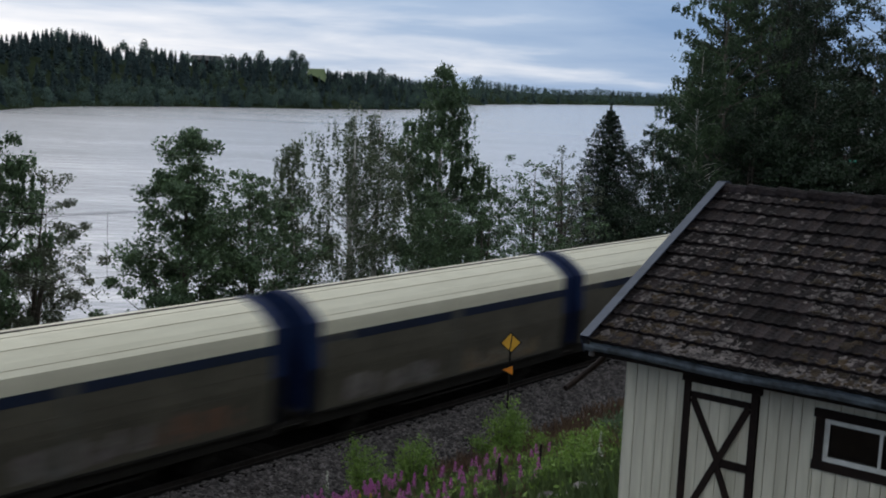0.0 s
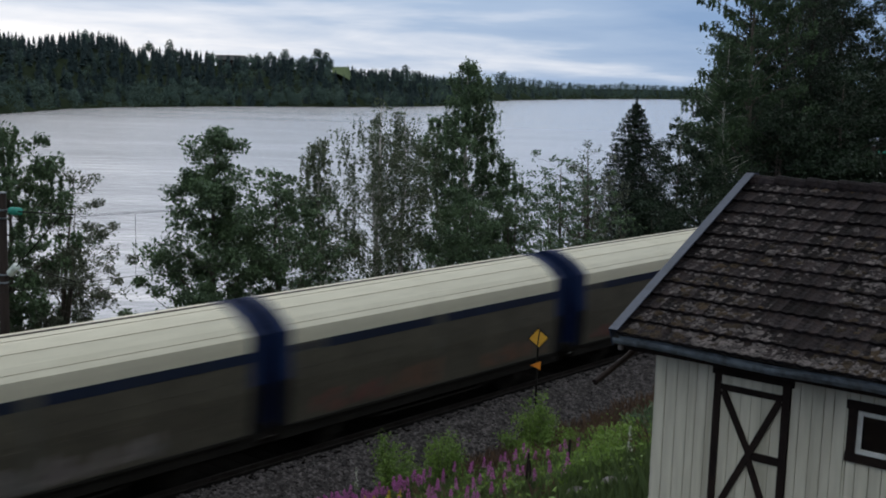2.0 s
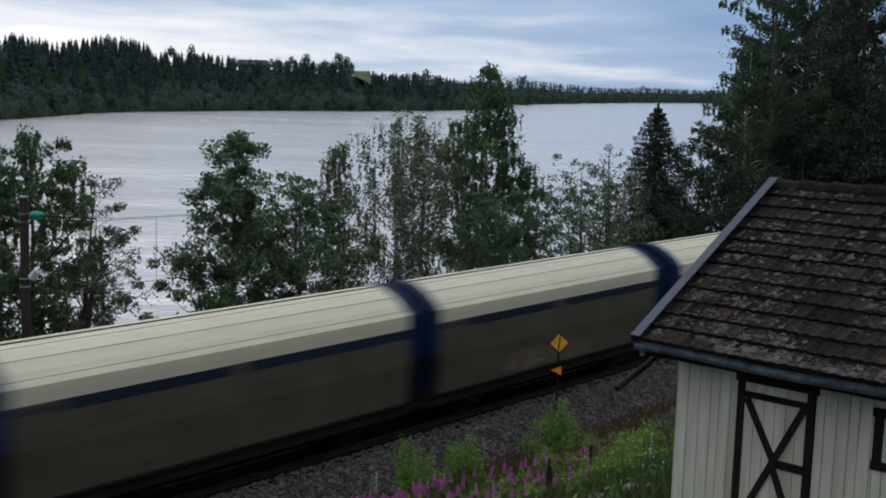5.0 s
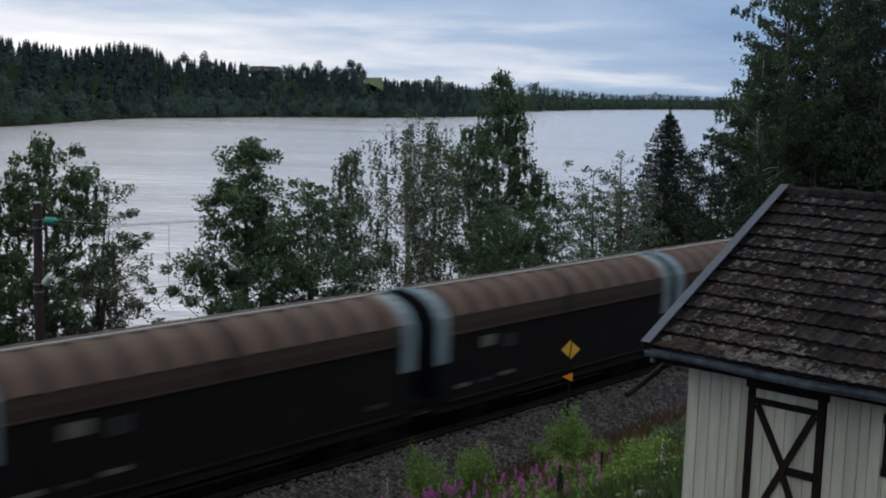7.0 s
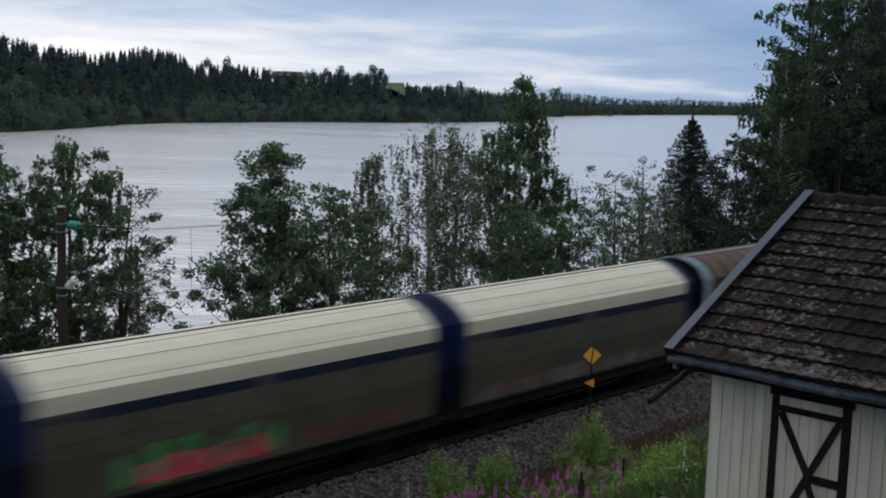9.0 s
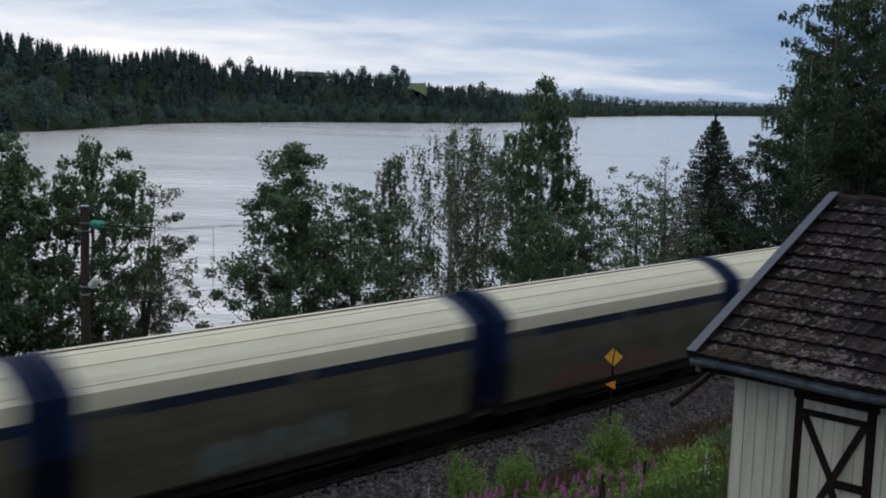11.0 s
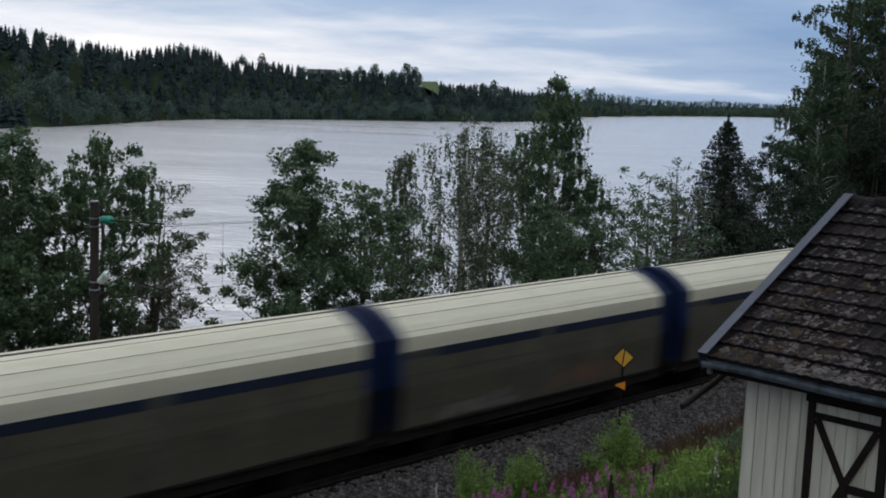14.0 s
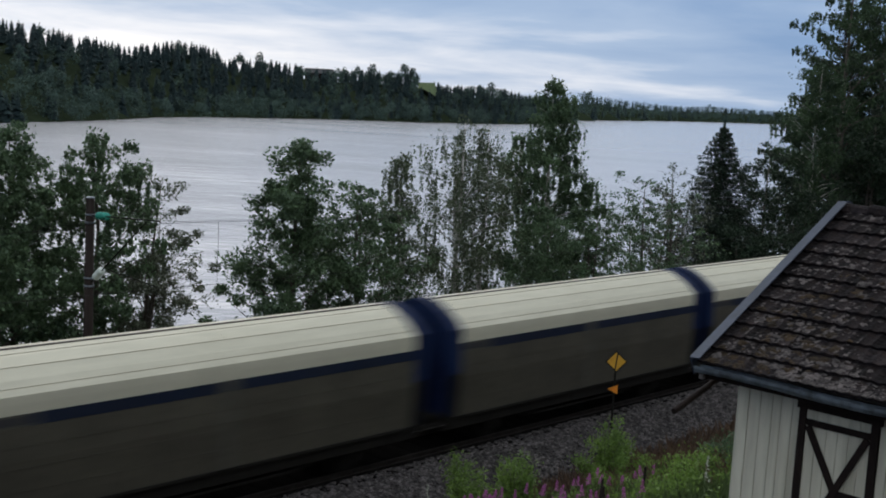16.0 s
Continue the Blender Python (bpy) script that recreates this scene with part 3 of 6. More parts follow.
def wheel_mesh():
    bm = bmesh.new()
    rings = [(-0.065, 0.10), (-0.065, 0.46), (-0.03, 0.485), (-0.02, 0.46), (0.07, 0.45), (0.07, 0.38), (0.02, 0.36), (0.02, 0.16), (0.09, 0.14), (0.09, 0.02)]
    sides = 24
    loops = [[bm.verts.new((r * math.cos(2 * math.pi * k / sides), y, r * math.sin(2 * math.pi * k / sides))) for k in range(sides)] for y, r in rings]
    for a, b in zip(loops, loops[1:]):
        for k in range(sides):
            bm.faces.new((a[k], a[(k + 1) % sides], b[(k + 1) % sides], b[k]))
    bm.faces.new(loops[0]), bm.faces.new(loops[-1])
    bmesh.ops.recalc_face_normals(bm, faces=bm.faces)
    return to_mesh("wheel", bm, M["underframe"])


def running_gear(wagon, long_end):
    """Frame, wheels, springs, buffers and coupling. long_end: -1 or 1, the end with the wide gap."""
    fr = bmesh.new()
    for s in (-1, 1):
        box(fr, (-HALF, s * 1.2 - 0.05, 0.66), (HALF, s * 1.2 + 0.05, 1.06), 0.01)
        box(fr, (s * HALF - 0.08, -1.2, 0.82), (s * HALF + 0.08, 1.2, 1.12), 0.01)
    for x in np.linspace(-HALF + 1, HALF - 1, 7):
        box(fr, (x - 0.05, -1.1, 0.84), (x + 0.05, 1.1, 1.0))
    part("underframe", fr, M["underframe"], wagon, "black sooty steel underframe, darkened for the shade")
    truss = bmesh.new()
    for s in (-1, 1):
        tube(truss, [(-3.6, s * 1.12, 0.82), (-2.2, s * 1.12, 0.5), (2.2, s * 1.12, 0.5), (3.6, s * 1.12, 0.82)], 0.035, 6)
    part("truss_rod", truss, M["underframe"], wagon)
    part("brake_gear", box(boxed((-1.3, -0.4, 0.45), (-0.6, 0.3, 0.82), 0.06), (0.5, -0.9, 0.5), (1.1, -0.5, 0.8), 0.04), M["underframe"], wagon)
    wheels = wheel_mesh()
    for x in (-4.2, 4.2):
        part("axle", bar((x, -0.9, 0.46), (x, 0.9, 0.46), 0.075, 10), M["underframe"], wagon)
        for s in (-1, 1):
            part("wheel", wheels, None, wagon, at=pose(x, s * 0.75, 0.46, 0, 0, 0 if s > 0 else 180))
            guard = bmesh.new()
            plate(guard, [(x - 0.30, s * 1.04, 0.84), (x - 0.16, s * 1.04, 0.34), (x + 0.16, s * 1.04, 0.34), (x + 0.30, s * 1.04, 0.84)], (0, s, 0), 0.03)
            box(guard, (x - 0.14, s * 1.05 - 0.1, 0.36), (x + 0.14, s * 1.05 + 0.13, 0.60), 0.03)
            tube(guard, [(x - 0.62, s * 1.14, 0.76), (x, s * 1.14, 0.62), (x + 0.62, s * 1.14, 0.76)], 0.045, 6)
            part("axle_guard", guard, M["underframe"], wagon)
    for e in (-1, 1):
        if e == long_end:
            for s in (-1, 1):
                bf = bar((e * (HALF + 0.05), s * 0.875, 1.04), (e * (HALF + 0.38), s * 0.875, 1.04), 0.09, 10)
                tube(bf, [(e * (HALF + 0.36), s * 0.875, 1.04), (e * (HALF + 0.42), s * 0.875, 1.04)], 0.21, 14)
                part("buffer", bf, M["underframe"], wagon)
        part("drawbar", bar((e * HALF, 0, 1.0), (e * (HALF + (0.46 if e == long_end else 0.24)), 0, 1.0), 0.06, 8), M["underframe"], wagon)


def graffiti_bits(wagon, blobs, seed):
    """Sprayed letter shapes on the near doors, with ragged edges and gaps: (x from, x to, z from, z to, material)."""
    rng = random.Random(seed)
    for n, (xa, xb, za, zb, mt) in enumerate(blobs):
        x = xa
        while x < xb - 0.2:
            bm = bmesh.new()
            w = min(rng.uniform(0.35, 0.8), xb - x)
            for layer in range(2):
                out = 0.006 + 0.006 * n + 0.003 * layer
                lo, hi = za + (zb - za) * rng.uniform(0, 0.2), zb - (zb - za) * rng.uniform(0, 0.28)
                x0, x1 = x + rng.uniform(-0.1, 0.15), x + w * rng.uniform(0.55, 1.0)
                if layer:
                    hi = lo + (hi - lo) * rng.uniform(0.25, 0.5)
                lean = rng.uniform(-0.12, 0.2)
                ring = [(x0, lo), ((x0 + x1) / 2, lo - 0.05 * rng.random()), (x1, lo + 0.12 * rng.random()), (x1 + lean, (lo + hi) / 2), (x1 + lean * 0.6, hi), ((x0 + x1) / 2 + lean, hi + 0.06 * rng.random()), (x0 + lean, hi - 0.1 * rng.random()), (x0 + 0.5 * lean, (lo + hi) / 2)]
                plate(bm, [(px, -skin_y(pz) - out, pz) for px, pz in ring], (0, -1, 0), 0.0015)
            bmesh.ops.recalc_face_normals(bm, faces=bm.faces)
            part("graffiti", bm, mt, wagon, "faded spray-painted letter shape")
            x += w + (rng.uniform(0.05, 0.3) if rng.random() < 0.5 else -0.08)


def white_wagon(long_end):
    w = empty("covered_goods_wagon", "long sliding-wall goods wagon, cream with navy ends", "goods wagon", "wagons of the passing train")
    running_gear(w, long_end)
    cap = 0.42
    for s in (-1, 1):
        f = mirrored if s < 0 else list
        for a, b in ((-HALF + cap, -0.12), (0.12, HALF - cap)):
            door = part("sliding_door", sweep(f(SKIN), a, b, 0.04 * (1 if s > 0 else -1)), M["cream_side"], w, "dirty cream sliding door, darkened for its shaded side")
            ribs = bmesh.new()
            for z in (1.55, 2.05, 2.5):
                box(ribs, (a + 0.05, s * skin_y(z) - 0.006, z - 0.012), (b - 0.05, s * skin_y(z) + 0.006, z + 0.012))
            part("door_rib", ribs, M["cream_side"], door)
            rail_bar = boxed((a + 0.03, s * 1.38 - 0.02, 1.0), (b - 0.03, s * 1.38 + 0.02, 1.07))
            part("door_rail", rail_bar, M["underframe"], door)
            sa, sb = (a + 1.25, b - 0.1) if a < 0 else (a + 0.1, b)
            part("navy_stripe", sweep(f(grown(STRIPE, 0.006)), sa, sb, 0.02 * (1 if s > 0 else -1)), M["stripe_navy"], door, "dull navy painted stripe")
            if a < 0:
                part("lettered_plate", sweep(f(grown([(1.36, 2.97), (1.36, 3.13)], 0.004)), a + 0.1, sa - 0.1, 0.012 * (1 if s > 0 else -1)), M["faded_plate"], door)
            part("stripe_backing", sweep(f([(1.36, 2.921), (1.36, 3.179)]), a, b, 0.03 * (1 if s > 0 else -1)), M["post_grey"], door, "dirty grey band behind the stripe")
            part("roof_skirt", sweep(f(BAND), a, b, 0.03 * (1 if s > 0 else -1)), M["cream_roof"], door, "cream upper band of the door")
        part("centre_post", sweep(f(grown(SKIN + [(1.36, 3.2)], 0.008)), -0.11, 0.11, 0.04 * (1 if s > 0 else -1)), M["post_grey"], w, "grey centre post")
        part("post_head", sweep(f(grown(BAND, 0.006)), -0.12, 0.12, 0.03 * (1 if s > 0 else -1)), M["cream_roof"], w)
    for a, b in ((-HALF + cap, -0.003), (0.003, HALF - cap)):
        roof = part("roof_panel", sweep(arch(ROOF), a, b, -0.03), M["cream_roof"], w, "cream curved roof panel")
        seams = bmesh.new()
        for s in (-1, 1):
            for y, z in ((1.22, 3.693), (0.78, 4.023), (0.36, 4.198)):
                box(seams, (a, s * y - 0.008, z - 0.006), (b, s * y + 0.008, z + 0.007))
        part("roof_seam", seams, M["roof_line"], roof)
        part("ridge_strip", boxed((a, -0.16, 4.25), (b, -0.06, 4.268)), M["ridge_seal"], roof, "dark brown ridge seal")
    part("roof_joint", sweep(arch(grown(ROOF, 0.006)), -0.06, 0.06, -0.02), M["cream_roof"], w)
    for e in (-1, 1):
        a, b = sorted((e * HALF, e * (HALF - cap)))
        cap_part = part("end_cap", sweep(arch(grown([(1.385, 2.3)] + FULL[2:], 0.012)), a, b, -0.05), M["navy"], w, "navy blue end cap", smooth=False)
        for s in (-1, 1):
            f = mirrored if s < 0 else list
            # lower part of the cap, darker from z 2.3 down
            part("corner_post", sweep(f(grown([(1.33, 1.05), (1.384, 2.299)], 0.010)), a, b, 0.05 * s), M["dark_navy"], cap_part, "dark lower corner of the end")
        end = bmesh.new()
        plate(end, [(e * (HALF - 0.03), y, z) for y, z in arch(FULL)], (e, 0, 0), 0.02)
        bmesh.ops.recalc_face_normals(end, faces=end.faces)
        wall = part("end_wall", end, M["navy"], w, "grimy navy ribbed end wall")
        for y in (-0.8, 0, 0.8):
            part("rib", boxed((e * HALF - 0.05, y - 0.05, 1.1), (e * HALF + 0.05, y + 0.05, 3.7)), M["navy"], wall)
    return w


def brown_wagon(long_end):
    w = empty("covered_goods_wagon", "long sliding-wall goods wagon, rusty brown with pale blue ends", "goods wagon", "wagons of the passing train")
    running_gear(w, long_end)
    cap = 0.44
    lower = [(1.36, 3.02), (1.355, 3.28), (1.32, 3.52)]
    upper = [(1.32, 3.52), (1.12, 3.84), (0.85, 4.05), (0.5, 4.19), (0.16, 4.25)]
    for s in (-1, 1):
        f = mirrored if s < 0 else list
        turn = 1 if s > 0 else -1
        for a, b in ((-HALF + cap, -0.1), (0.1, HALF - cap)):
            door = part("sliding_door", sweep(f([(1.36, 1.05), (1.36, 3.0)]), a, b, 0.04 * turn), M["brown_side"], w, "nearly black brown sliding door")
            part("door_rail", boxed((a, s * 1.385 - 0.025, 3.0), (b, s * 1.385 + 0.025, 3.045)), M["brown_rib"], door)
            part("side_band", sweep(f(lower), a, b, 0.03 * turn), M["brown_rib"], door, "dark brown band under the roof panels")
            part("lower_rail", boxed((a, s * 1.38 - 0.02, 1.0), (b, s * 1.38 + 0.02, 1.06)), M["underframe"], door)
            # rounded panels of the roof side, each bulging between its ribs
            n = 12
            step = (b - a) / n
            for k in range(n):
                bulge = bmesh.new()
                proud = 1 if k % 2 else 0
                xs = [a + step * (k + q) for q in (0.0, 0.03, 0.25, 0.5, 0.75, 0.97, 1.0)]
                lift = [0.0, 0.03, 0.04, 0.045, 0.04, 0.03, 0.0] if proud else [0.0] * 7
                rows = [[bulge.verts.new((x, y, z)) for y, z in f(grown(upper, h))] for x, h in zip(xs, lift)]
                for r, t in zip(rows, rows[1:]):
                    for m in range(len(r) - 1):
                        bulge.faces.new((r[m], t[m], t[m + 1], r[m + 1]))
                bmesh.ops.recalc_face_normals(bulge, faces=bulge.faces)
                # alternating tones stand in for the shading between panels and ribs
                part("roof_panel" if proud else "roof_rib", bulge, M["brown_roof" if proud else "brown_rib"], door, "rusty brown roof panel" if proud else "recessed rusty rib, its shading painted darker", smooth=True)
        part("centre_post", sweep(f([(1.375, 1.05), (1.375, 3.02)] + grown(lower[1:] + upper[1:], 0.01)), -0.1, 0.1, 0.04 * turn), M["brown_side"], w)
        for n, (x, z, dx, dz) in enumerate(((-5.3, 1.42, 0.22, 0.06), (-4.25, 1.42, 0.2, 0.05), (-3.2, 1.48, 0.24, 0.06), (-4.15, 2.62, 0.26, 0.17), (-3.1, 2.5, 0.2, 0.2), (5.0, 1.42, 0.25, 0.06))):
            part("data_plate", boxed((x - dx, s * 1.368 - 0.006, z - dz), (x + dx, s * 1.368 + 0.006, z + dz)), M["plate" if n in (0, 2, 3) else "faded_plate"], w, "off-white data plate" if n in (0, 2, 3) else "grimy grey data plate")
    part("roof_walkway", boxed((-HALF + 0.1, -0.17, 4.27), (HALF - 0.1, 0.17, 4.30), 0.01), M["brown_rib"], w, "dark walkway along the ridge")
    part("walkway_edge", boxed((-HALF + 0.1, -0.215, 4.265), (HALF - 0.1, -0.172, 4.325), 0.008), M["walkway"], w, "pale metal edge strip of the walkway")
    for e in (-1, 1):
        a, b = sorted((e * HALF, e * (HALF - cap)))
        cap_part = part("end_cap", sweep(arch(grown([(1.36, 2.2)] + lower + upper[1:] + [(0.0, 4.26)], 0.02)), a, b, -0.05), M["pale_blue"], w, "faded pale blue end cap")
        for s in (-1, 1):
            f = mirrored if s < 0 else list
            part("corner_post", sweep(f([(1.376, 1.05), (1.376, 2.199)]), a, b, 0.05 * s), M["dark_navy"], cap_part, "dark lower corner of the end")
        end = bmesh.new()
        plate(end, [(e * (HALF - 0.03), y, z) for y, z in arch([(1.36, 1.05)] + lower + upper[1:] + [(0.0, 4.26)])], (e, 0, 0), 0.02)
        bmesh.ops.recalc_face_normals(end, faces=end.faces)
        # the shade in the gap is put into the end wall's colour
        wall = part("end_wall", end, M["dark_navy"], w, "dark ribbed end wall, the gap's shade painted in")
        for y in (-0.8, 0, 0.8):
            part("rib", boxed((e * HALF - 0.05, y - 0.05, 1.1), (e * HALF + 0.05, y + 0.05, 3.7)), M["dark_navy"], wall)
    return w


PAINT = {
    "dull_red": spray_paint("dull_red_spray", [(0.15, 0.05, 0.04), (0.2, 0.075, 0.06), (0.11, 0.07, 0.06)], 2.6),
    "red_green": spray_paint("red_spray", [(0.35, 0.03, 0.05), (0.6, 0.05, 0.1), (0.55, 0.12, 0.16), (0.2, 0.02, 0.03)]),
    "green": spray_paint("green_spray", [(0.02, 0.12, 0.03), (0.04, 0.24, 0.06), (0.12, 0.2, 0.1)]),
    "blue": spray_paint("blue_spray", [(0.02, 0.20, 0.38), (0.03, 0.3, 0.5), (0.2, 0.45, 0.55)]),
    "rust": spray_paint("dark_red_spray", [(0.07, 0.03, 0.027), (0.12, 0.045, 0.035), (0.075, 0.05, 0.042)]),
    "mauve": spray_paint("grey_mauve_spray", [(0.2, 0.17, 0.17), (0.28, 0.235, 0.235), (0.14, 0.115, 0.11), (0.3, 0.26, 0.26)]),
    "pale": spray_paint("pale_green_spray", [(0.2, 0.24, 0.18), (0.14, 0.2, 0.13), (0.45, 0.47, 0.42)]),
    "teal": spray_paint("teal_spray", [(0.06, 0.075, 0.075), (0.085, 0.115, 0.12), (0.07, 0.08, 0.065), (0.12, 0.125, 0.115)], 2.6),
    "ochre": spray_paint("ochre_spray", [(0.15, 0.115, 0.065), (0.11, 0.07, 0.04), (0.17, 0.15, 0.12), (0.08, 0.07, 0.055)], 2.6),
    "orange": spray_paint("orange_spray", [(0.105, 0.055, 0.035), (0.13, 0.065, 0.04), (0.08, 0.06, 0.048)], 2.6),
    "smoke": spray_paint("smoky_spray", [(0.09, 0.085, 0.08), (0.15, 0.13, 0.12), (0.1, 0.08, 0.08)]),
}
# wagon number: sprayed shapes
SPRAYED = {
    2: [(-5.0, -1.0, 1.1, 1.9, "smoke"), (0.5, 4.6, 1.1, 1.8, "ochre")],
    1: [(-5.3, -1.6, 1.1, 1.95, "dull_red"), (-1.2, 0.9, 1.1, 1.9, "smoke"), (2.4, 5.2, 1.15, 1.95, "orange"), (1.0, 2.4, 1.2, 2.0, "smoke")],
    0: [(-2.9, -0.2, 1.2, 1.95, "ochre"), (-5.5, -3.6, 1.15, 1.6, "rust"), (1.0, 4.8, 1.1, 1.8, "smoke")],
    -1: [(-5.2, -2.4, 1.1, 1.8, "rust"), (-2.2, 0.0, 1.1, 1.9, "orange"), (2.2, 5.6, 1.1, 1.75, "orange")],
    -2: [(-4.0, 3.5, 1.1, 1.8, "smoke")],
    -3: [(-4.9, -0.5, 1.1, 1.85, "teal"), (0.4, 4.8, 1.1, 1.9, "smoke")],
    -4: [(-5.0, -1.0, 1.1, 1.7, "teal"), (-0.2, 3.2, 1.2, 1.9, "ochre"), (3.4, 5.5, 1.1, 1.8, "teal")],
    -5: [(-3.0, 2.0, 1.1, 1.8, "ochre")],
    -11: [(-5.2, 4.0, 1.1, 1.6, "smoke"), (4.6, 5.3, 1.3, 1.7, "teal"), (-4.4, -2.2, 1.15, 1.7, "rust")],
    -12: [(-4.1, 0.6, 1.1, 2.15, "green"), (-3.6, 0.2, 1.15, 1.8, "red_green"), (1.4, 5.0, 1.15, 1.7, "rust")],
    -14: [(-4.0, 2.0, 1.1, 1.7, "rust")],
    -15: [(-3.0, 1.6, 1.15, 2.0, "teal")],
    -16: [(-4.6, 0.4, 1.1, 1.85, "pale"), (0.6, 1.7, 1.15, 1.9, "mauve")],
    -17: [(-4.9, -0.1, 1.1, 1.8, "mauve"), (-0.4, 4.4, 1.15, 1.95, "blue"), (0.4, 3.4, 1.15, 1.75, "rust"), (4.0, 5.5, 1.15, 2.0, "blue")],
    -18: [(-3.2, -0.4, 1.3, 2.0, "rust"), (0.3, 4.6, 1.1, 1.85, "mauve"), (0.6, 3.6, 1.7, 2.05, "orange")],
    -19: [(0.4, 3.6, 1.2, 1.8, "orange"), (-4.5, -1.5, 1.1, 1.6, "smoke")],
}
BROWN = (-7, -8, -9, -10)
wagons = {}
stock = {("white", e): white_wagon(e) for e in (-1, 1)} | {("brown", e): brown_wagon(e) for e in (-1, 1)}
used = set()
for k in range(6, -26, -1):
    key = ("brown" if k in BROWN else "white", -1 if k % 2 == 0 else 1)
    wagons[k] = copy_thing(stock[key], pose(0, 0, 0)) if key in used else stock[key]
    used.add(key)
for k in SPRAYED:
    graffiti_bits(wagons[k], [(a, b, c, d, PAINT[m]) for a, b, c, d, m in SPRAYED[k]], k)
    tagged(wagons[k], "sliding-wall goods wagon, cream with navy ends and sprayed graffiti")


def wagon_x(k, t):
    shift = 0.12 if k % 2 == 0 else -0.12
    return -6.06 + PITCH * (k + 0.5) + shift + 19.44 * t + 0.075 * t * t


def motions():
    for k, w in wagons.items():
        walk(w, [(t, pose(wagon_x(k, t), 0, 0)) for t in range(0, 17)])


# ---- the shed ----
FRONT, BACK, NORTH, SOUTH, FOOT = 11.0, 16.42, -17.05, -22.3, 4.9
EAVE_X, EAVE_Z, RIDGE_X, RIDGE_Z = 10.62, 7.345, 13.71, 8.865
GABLE_N, GABLE_S = -16.70, -22.65
shed = empty("shed", "small white-boarded shed with dark brown trim and a mossy tiled roof", "shed")
DOOR_N, DOOR_S, DOOR_TOP = -17.74, -18.585, 7.115
WIN_N, WIN_S, WIN_LO, WIN_HI = -19.18, -20.45, 6.42, 7.035
WALL_TOP = 7.52
# core of the walls behind the boards
core = bmesh.new()
t = 0.10
xw = FRONT + 0.025
box(core, (xw, DOOR_N, FOOT), (xw + t, NORTH - 0.03, WALL_TOP))
box(core, (xw, DOOR_S, DOOR_TOP), (xw + t, DOOR_N, WALL_TOP))
box(core, (xw, WIN_N, FOOT), (xw + t, DOOR_S, WALL_TOP))
box(core, (xw, WIN_S, FOOT), (xw + t, WIN_N, WIN_LO))
box(core, (xw, WIN_S, WIN_HI), (xw + t, WIN_N, WALL_TOP))
box(core, (xw, SOUTH + 0.03, FOOT), (xw + t, WIN_S, WALL_TOP))
box(core, (BACK - t - 0.025, SOUTH + 0.03, FOOT), (BACK - 0.025, NORTH - 0.03, WALL_TOP))
for y in (NORTH - 0.025 - t, SOUTH + 0.025):
    plate(core, [(xw + t, y, FOOT), (BACK - t - 0.025, y, FOOT), (BACK - t - 0.025, y, 7.5), (RIDGE_X, y, 8.82), (xw + t, y, 7.5)], (0, 1, 0), t)
bmesh.ops.recalc_face_normals(core, faces=core.faces)
part("wall_frame", core, M["inside"], shed, "dark inner wall frame")
part("footing", boxed((FRONT + 0.03, SOUTH + 0.05, FOOT - 0.6), (BACK - 0.03, NORTH - 0.05, FOOT)), M["rock"], shed, "rough stone footing")
part("shed_floor", boxed((xw + t, SOUTH + 0.14, FOOT), (BACK - t - 0.03, NORTH - 0.14, FOOT + 0.06)), M["inside"], shed)
rng = random.Random(4)


def board(y0, y1, z0, z1, parent=None, depth=0.022):
    """An upright board on the front wall."""
    bm = boxed((FRONT - rng.uniform(0, 0.005), min(y0, y1) + 0.0025, z0), (FRONT + depth, max(y0, y1) - 0.0025, z1), 0.004)
    part("board", bm, M["boards"], parent or shed)


y = NORTH
while y > SOUTH + 0.02:
    w = rng.choice((0.10, 0.115, 0.125, 0.135))
    a, b = y, max(y - w, SOUTH)
    y = b
    low = FOOT + rng.uniform(-0.03, 0.02)
    if b < DOOR_N - 0.01 and a > DOOR_S + 0.01:
        cut_a, cut_b = min(a, DOOR_N), max(b, DOOR_S)
        if a > DOOR_N:
            board(a, DOOR_N, low, WALL_TOP)
        if b < DOOR_S:
            board(DOOR_S, b, low, WALL_TOP)
        board(cut_a, cut_b, DOOR_TOP, WALL_TOP)
    elif b < WIN_N - 0.01 and a > WIN_S + 0.01:
        if a > WIN_N:
            board(a, WIN_N, low, WALL_TOP)
        if b < WIN_S:
            board(WIN_S, b, low, WALL_TOP)
        board(min(a, WIN_N), max(b, WIN_S), low, WIN_LO)
        board(min(a, WIN_N), max(b, WIN_S), WIN_HI, WALL_TOP)
    else:
        board(a, b, low, WALL_TOP)
# gable boards
for gy in (NORTH, SOUTH):
    side = 1 if gy == NORTH else -1
    x = FRONT
    while x < BACK - 0.02:
        b = min(x + 0.14, BACK)
        top = [RIDGE_Z - 0.12 - abs(q - RIDGE_X) * 0.5 for q in (x, b)]
        bm = plate(bmesh.new(), [(x + 0.003, gy, FOOT), (b - 0.003, gy, FOOT), (b - 0.003, gy, top[1]), (x + 0.003, gy, top[0])], (0, side, 0), 0.022)
        bmesh.ops.recalc_face_normals(bm, faces=bm.faces)
        part("board", bm, M["boards"], shed)
        x = b
part("back_boards", boxed((BACK - 0.02, SOUTH, FOOT), (BACK, NORTH, WALL_TOP)), M["boards"], shed)

